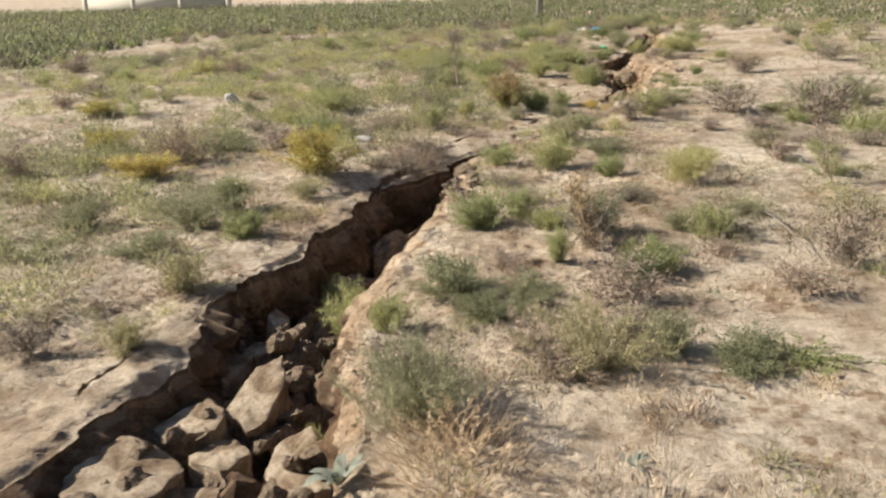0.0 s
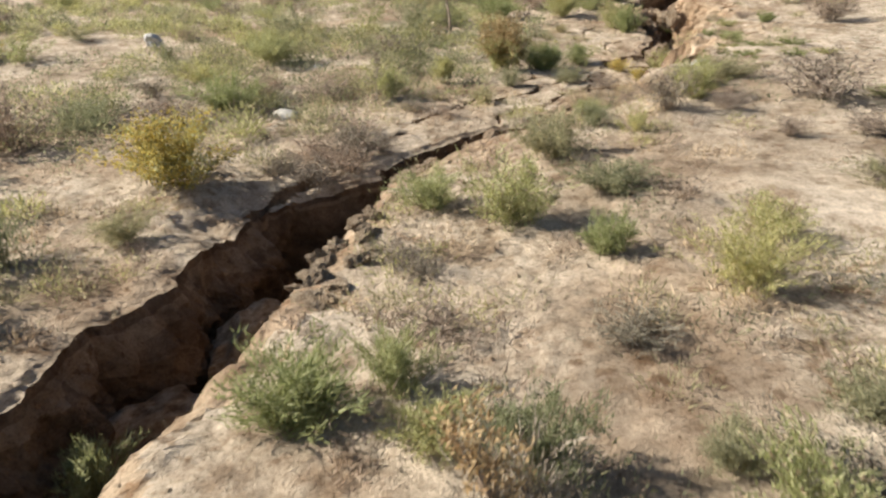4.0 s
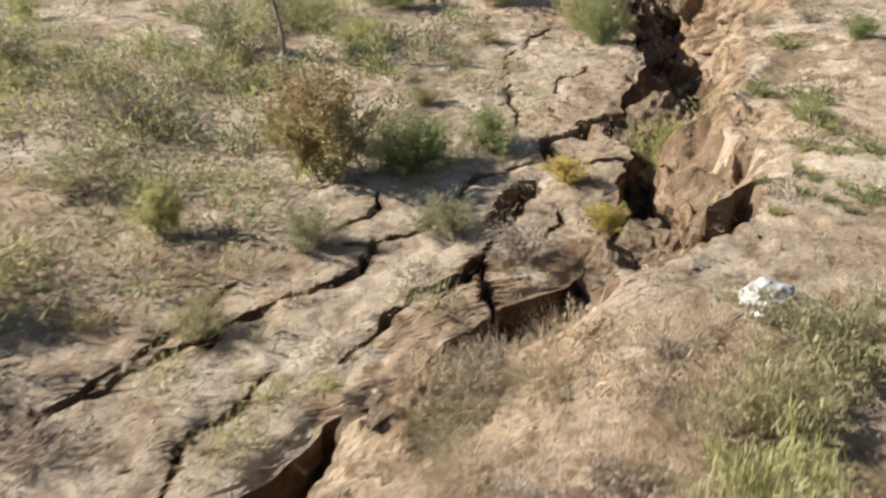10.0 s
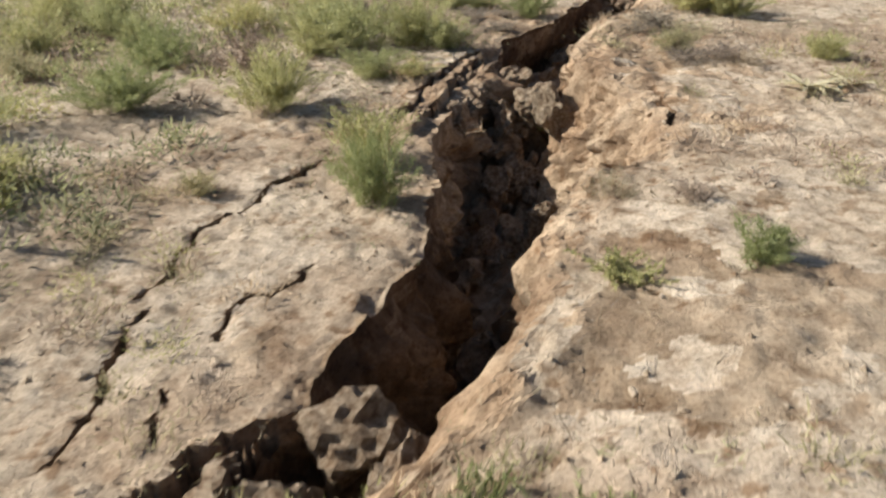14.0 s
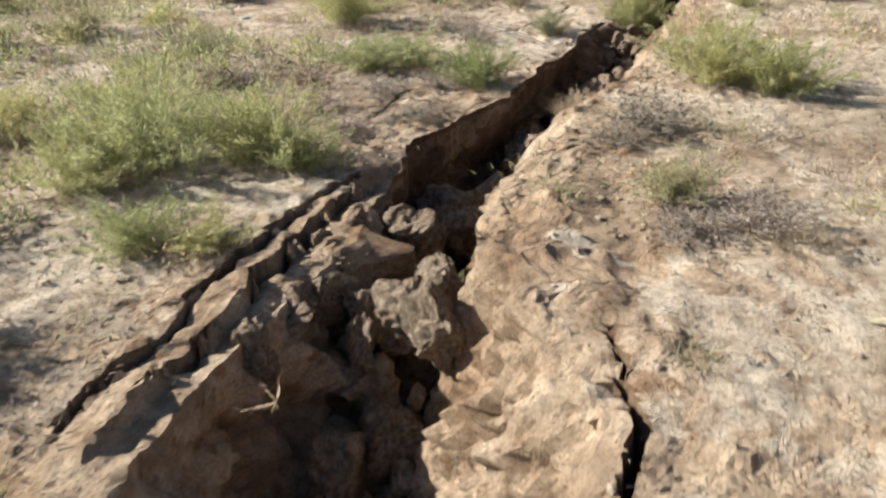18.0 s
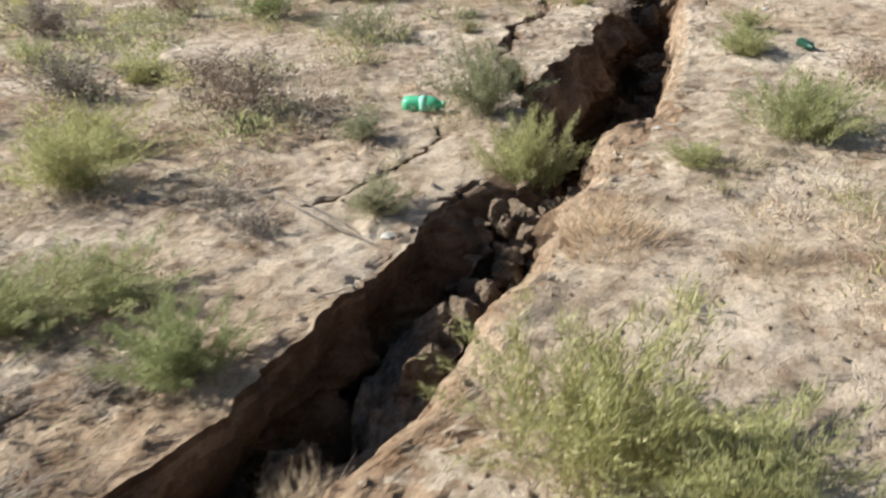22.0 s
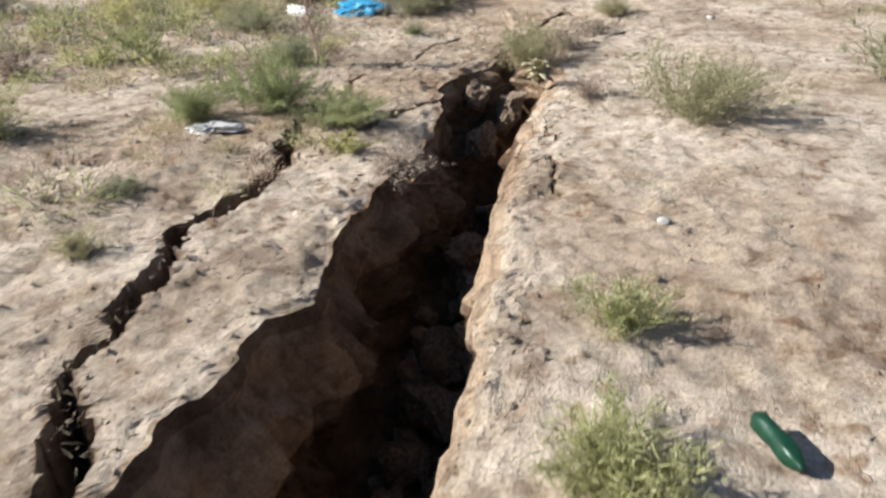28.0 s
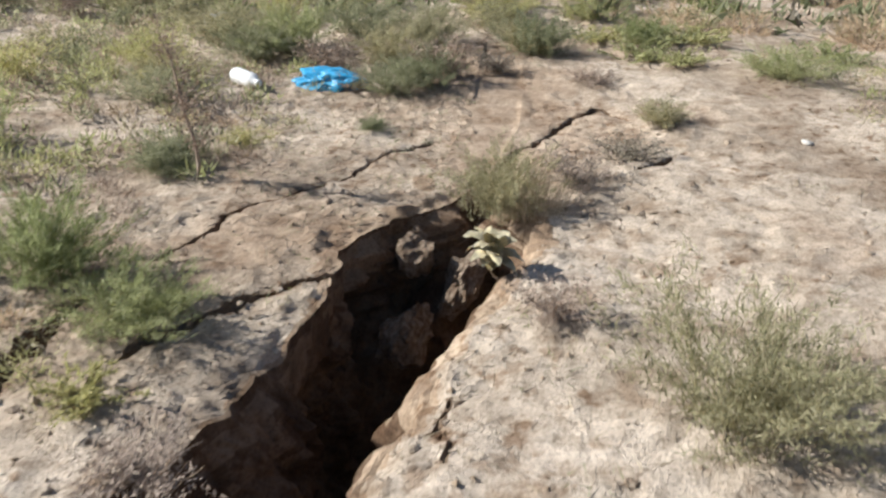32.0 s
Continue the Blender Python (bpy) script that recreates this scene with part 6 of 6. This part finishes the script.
crumpled(-2.99, 11.14, gz(-2.99, 11.14) + 0.05, 0.1, 0.08, 0.08, WHITE_FILM, "plastic_bag", "white crumpled plastic bag lying among green shrubs", "bag", 15.2)
crumpled(3.4, 26.6, gz(3.4, 26.6) + 0.05, 0.1, 0.08, 0.08, WHITE_FILM, "plastic_bag", "small white plastic scrap among distant weeds", "bag", 19.4)
for x, y, r in ((-0.9, 8.45, 0.1), (3.69, 17.25, 0.03), (5.97, 20.36, 0.024), (1.3, 17.9, 0.04), (-0.1, 10.9, 0.05), (-1.0, 10.2, 0.045), (4.85, 18.0, 0.026), (7.4, 24.0, 0.03)):
    stone(x, y, r)
rosette(5.85, 22.44, gz(5.98, 22.48) - 0.01, 27, 0.11, 0.06, 1.25, DEAD_LEAF, "dead_thistle", "bleached curled dead thistle at the fissure rim", 4, tall=0.1)
rosette(-0.33, 1.9, gz(-0.28, 1.9) - 0.01, 7, 0.11, 0.04, 1.0, SILVER_LEAF, "leaf_rosette", "silvery broad-leaved rosette on the fissure rim", 8)
rosette(0.5, 1.9, gz(0.5, 1.9), 9, 0.075, 0.015, 0.6, SILVER_LEAF, "leaf_rosette", "small grey-green spiky rosette on bare soil", 9)
rosette(4.5, 13.6, gz(4.5, 13.6), 16, 0.22, 0.035, 0.5, DEAD_LEAF, "dead_thistle", "flattened yellowish dead thistle on bare soil", 14)
rosette(4.75, 13.66, gz(4.75, 13.66), 13, 0.18, 0.03, 0.45, DEAD_LEAF, "dead_thistle", "flattened brown dead thistle on bare soil", 15)
rosette(0.12, 11.35, gz(0.12, 11.35), 7, 0.14, 0.045, 0.5, FRESH_LEAF, "leaf_rosette", "small yellow-green leafy rosette on dry soil", 16)
rosette(0.5, 12.55, gz(0.5, 12.55), 10, 0.14, 0.045, 0.9, SILVER_LEAF, "leaf_rosette", "pale whitish broad-leaved weed beside green scrub", 21)
rosette(0.2, 11.95, gz(0.2, 11.95), 9, 0.16, 0.05, 0.7, SILVER_LEAF, "leaf_rosette", "grey mullein leaves at the foot of a stalk", 17)
put_plant("y", 1.97, 9.6, 0.16, 0.14, 0.0)


def dry_stalk(x, y, height, lean, twigs, name, label, seed, thick=0.009):
    """An upright dead stem with seed capsules and side twigs."""
    rng = np.random.default_rng(seed)
    ob = tagged(new(name), label, "stalk")
    ob.matrix_basis = pose(x, y, gz(x, y) - 0.01)
    u = np.linspace(0, 1, 9)
    path = np.stack([lean * u**1.5 * height + 0.008 * np.sin(9 * u), 0.02 * np.sin(5 * u), height * u], -1)
    v, f = rods(path[None], thick)
    child("main_stem", mesh_of("main_stem", v, f, LEAF["d"]), ob)
    i = rng.uniform(0.08, 0.98, twigs)
    b = np.stack([np.interp(i, u, path[:, k]) for k in range(3)], -1)
    way = unit(rng.normal(size=b.shape) * (1, 1, 0.3) + (0, 0, 0.6))
    s = np.linspace(0, 1, 4)[None, :, None]
    tw = b[:, None] + way[:, None] * s * (rng.uniform(0.05, 0.16, (twigs, 1, 1)) * min(1, height / 0.5)) + (0, 0, 1) * (0.03 * s**2)
    v, f = rods(tw, 0.0022)
    tagged(child("brushwood", mesh_of("brushwood", v, f, LEAF["d"]), ob), kind="stuff")
    tips = tw[:, 1:].reshape(-1, 3)
    tips = np.repeat(tips, 6, 0) + rng.normal(0, 0.012, (len(tips) * 6, 3))
    v, f = blades(rng, tips, rng.normal(size=tips.shape) + (0, 0, 0.4), 0.022, 0.008)
    tagged(child("seed_spray", mesh_of("seed_spray", v, f, LEAF["r"] if seed % 2 else LEAF["d"]), ob), kind="stuff")
    return ob


dry_stalk(0.18, 11.95, 0.9, -0.1, 60, "mullein_stalk", "tall dark dead mullein stalk standing in scrub", 2, 0.024)
dry_stalk(4.48, 23.26, 0.6, -0.1, 46, "sapling", "thin brown sapling with sparse withered twigs", 4, 0.013)
dry_stalk(-0.25, 8.75, 0.42, 0.15, 14, "dry_stalk", "thin dry brown weed stalk on bare soil", 4, 0.005)
dry_stalk(0.74, 3.82, 0.34, -0.4, 40, "dry_stalk", "thick knotty dead thistle stalk with dry heads", 9, 0.016)
dry_stalk(2.45, 4.9, 0.45, -0.3, 24, "dry_stalk", "leaning dry brown weed stalk on straw ground", 6, 0.006)
dry_stalk(2.05, 3.3, 0.4, 0.25, 22, "dry_stalk", "leaning dry branched weed stalk on straw ground", 8, 0.006)
for k, (x, y, h) in enumerate(((-2.4, 14.5, 0.8), (-0.3, 17.0, 0.75), (-5.2, 16.0, 0.7), (6.8, 9.2, 0.7), (5.2, 11.2, 0.5), (-3.0, 20.0, 0.8), (8.6, 14.5, 0.8))):
    dry_stalk(x, y, h, _prng.uniform(-0.2, 0.2), 24, "dry_stalk", "tall dead brown weed stalk rising from scrub", 10 + k, 0.009)


def stick(points, radius, label):
    ob = tagged(new("stick"), label, "stick", "fallen sticks")
    p = np.array([(x, y, gz(x, y) + 0.012 + h) for x, y, h in points])
    s = np.linspace(0, len(p) - 1, 14)
    path = np.stack([np.interp(s, range(len(p)), p[:, k]) for k in range(3)], -1) + 0.006 * np.stack([vnoise(s * 2, 3.0), vnoise(s * 2, 9.0), 0 * s], -1)
    v, f = rods(path[None], radius)
    child("dead_branch", mesh_of("dead_branch", v, f, BARK), ob)
    return ob


stick([(3.14, 17.56, 0.03), (3.4, 17.33, 0.02), (3.66, 17.16, 0.0)], 0.007, "thin pale dead stick lying on scrubby soil")
stick([(3.2, 17.58, 0.02), (3.45, 17.36, 0.03), (3.6, 17.2, 0.0)], 0.005, "thin pale dead stick beside another stick")
stick([(1.76, 4.22, 0.05), (1.74, 3.9, 0.06), (1.73, 3.5, 0.02)], 0.006, "long grey dead stick on straw ground")


def bare_roots(x, y, z, n, reach, seed, label):
    """Thin bleached roots hanging from a wall or lying on the rift floor."""
    rng = np.random.default_rng(seed)
    ob = tagged(new("bare_root"), label, "root", "bare roots")
    ob.matrix_basis = pose(x, y, z)
    u = np.linspace(0, 1, 8)[None, :, None]
    way = unit(rng.normal(size=(n, 1, 3)) * (1, 1, 0.5) + (0, 0, 0.4))
    side = unit(rng.normal(size=(n, 1, 3)))
    path = way * u * reach * rng.uniform(0.5, 1.1, (n, 1, 1)) + side * 0.25 * reach * u**2 + rng.normal(0, 0.03 * reach, (n, 8, 3)) * u
    v, f = rods(path, 0.003)
    tagged(child("root_tangle", mesh_of("root_tangle", v, f, LEAF["w"]), ob), kind="stuff")


bare_roots(3.02, 13.05, -0.62, 9, 0.22, 1, "thin bleached roots lying in the fissure")
bare_roots(3.3, 15.1, -0.3, 7, 0.14, 2, "thin pale roots between fallen soil blocks")
bare_roots(3.42, 15.55, -0.35, 8, 0.2, 3, "thin pale twigs sticking out of the fissure")
bare_roots(3.62, 15.35, 0.02, 8, 0.1, 5, "short dry roots on the fissure rim")
bare_roots(5.1, 21.3, -0.05, 14, 0.14, 6, "dense dry rootlets hanging at the fissure rim")
bare_roots(2.75, 13.6, -0.1, 8, 0.12, 7, "dry rootlets hanging from the fissure rim")


# ---- far edge of the plain: road, wall, pole, van ----
ASPHALT = plain("asphalt", (0.06, 0.058, 0.055), 0.9, 0.0, 0.3)
POLE_GREY = plain("bleached_pole_wood", (0.4, 0.38, 0.34), 0.85, 0.0, 0.3)
CONCRETE = plain("pale_concrete", (0.55, 0.53, 0.48), 0.9, 0.0, 0.25)
PLASTER = plain("cream_plaster", (0.68, 0.62, 0.5), 0.9, 0.0, 0.15)
RUBBER = plain("tyre_rubber", (0.025, 0.025, 0.025), 0.8, 0.0, 0.2)
STEEL = plain("grey_steel", (0.5, 0.5, 0.5), 0.35, 0.0, 0.1)
VAN_PAINT = plain("white_van_paint", (0.7, 0.7, 0.69), 0.3, 0.0, 0.1)
DARK_GLASS = plain("dark_window_glass", (0.02, 0.025, 0.03), 0.08, 0.0, 0.0)


def box(x0, x1, y0, y1, z0, z1, bevel=0.02):
    bm = bmesh.new()
    bmesh.ops.create_cube(bm, size=1.0)
    for v in bm.verts:
        v.co = ((x0 + x1) / 2 + v.co.x * (x1 - x0), (y0 + y1) / 2 + v.co.y * (y1 - y0), (z0 + z1) / 2 + v.co.z * (z1 - z0))
    if bevel:
        bmesh.ops.bevel(bm, geom=bm.edges[:], offset=bevel, segments=2, affect="EDGES")
    return bm


def solid(name, bm, mat, label, category):
    ob = part(name, bm, mat, None, flat=True)
    return tagged(ob, label, category, kind="structure")


solid("road", box(-150, 150, 53.3, 60, -0.2, 0.05, 0), ASPHALT, "dark asphalt road across the far plain", "road")
solid("kerb", box(-9.5, 150, 52.9, 53.25, -0.2, 0.2, 0.03), CONCRETE, "pale concrete kerb along the far road", "kerb")


def boundary_wall():
    ob = thing("boundary_wall", "low cream plastered wall beside the far road", "wall", at=(-17.5, 52.0, -0.05))
    part("wall_body", box(-5.0, 4.0, -0.1, 0.1, 0, 1.4), PLASTER, ob)
    part("coping", box(-5.05, 4.05, -0.15, 0.15, 1.4, 1.48), CONCRETE, ob, "grey concrete coping")
    for k in range(4):
        part("pier", box(-5.0 + 3 * k - 0.15, -5.0 + 3 * k + 0.15, -0.16, 0.16, 0, 1.4), PLASTER, ob)


def utility_pole(x, y):
    ob = thing("utility_pole", "weathered grey wooden utility pole standing in scrub", "pole", at=(x, y, gz(x, y) - 0.1))
    bm = bmesh.new()
    bmesh.ops.create_cone(bm, cap_ends=True, segments=16, radius1=0.13, radius2=0.09, depth=7.0)
    bmesh.ops.translate(bm, verts=bm.verts, vec=(0, 0, 3.5))
    part("shaft", bm, POLE_GREY, ob)
    part("crossarm", box(-0.7, 0.7, 0.1, 0.2, 6.4, 6.5), BARK, ob)
    for dx in (-0.6, 0.0, 0.6):
        bm = bmesh.new()
        bmesh.ops.create_cone(bm, cap_ends=True, segments=10, radius1=0.05, radius2=0.03, depth=0.14)
        bmesh.ops.translate(bm, verts=bm.verts, vec=(dx, 0.15, 6.57))
        part("insulator", bm, CONCRETE, ob)


def parked_van(x, y):
    ob = thing("van", "white van parked on the far roadside", "van", at=(x, y, 0.05))
    part("body", box(-2.3, 2.3, -0.9, 0.9, 0.42, 1.9, 0.12), VAN_PAINT, ob)
    part("bumper", box(-2.38, -2.2, -0.85, 0.85, 0.4, 0.65, 0.04), RUBBER, ob)
    part("sill", box(-1.4, 1.4, -0.93, -0.86, 0.36, 0.5, 0.02), RUBBER, ob, "black plastic side sill")
    for x0, x1 in ((-2.0, -1.1), (-0.9, 0.4), (0.6, 1.9)):
        part("side_window", box(x0, x1, -0.925, -0.895, 1.25, 1.7, 0.01), DARK_GLASS, ob)
    for wx in (-1.5, 1.5):
        for wy in (-0.82, 0.82):
            bm = bmesh.new()
            bmesh.ops.create_cone(bm, cap_ends=True, segments=24, radius1=0.34, radius2=0.34, depth=0.22, matrix=pose(wx, wy, 0.34, 90, 0, 0))
            wheel = part("wheel", bm, RUBBER, ob)
            bm = bmesh.new()
            bmesh.ops.create_cone(bm, cap_ends=True, segments=20, radius1=0.2, radius2=0.17, depth=0.04, matrix=pose(wx, wy * 1.15, 0.34, 90, 0, 0))
            part("rim", bm, STEEL, wheel, "grey steel wheel rim")


boundary_wall()
utility_pole(3.53, 30.3)
parked_van(4.7, 55.0)
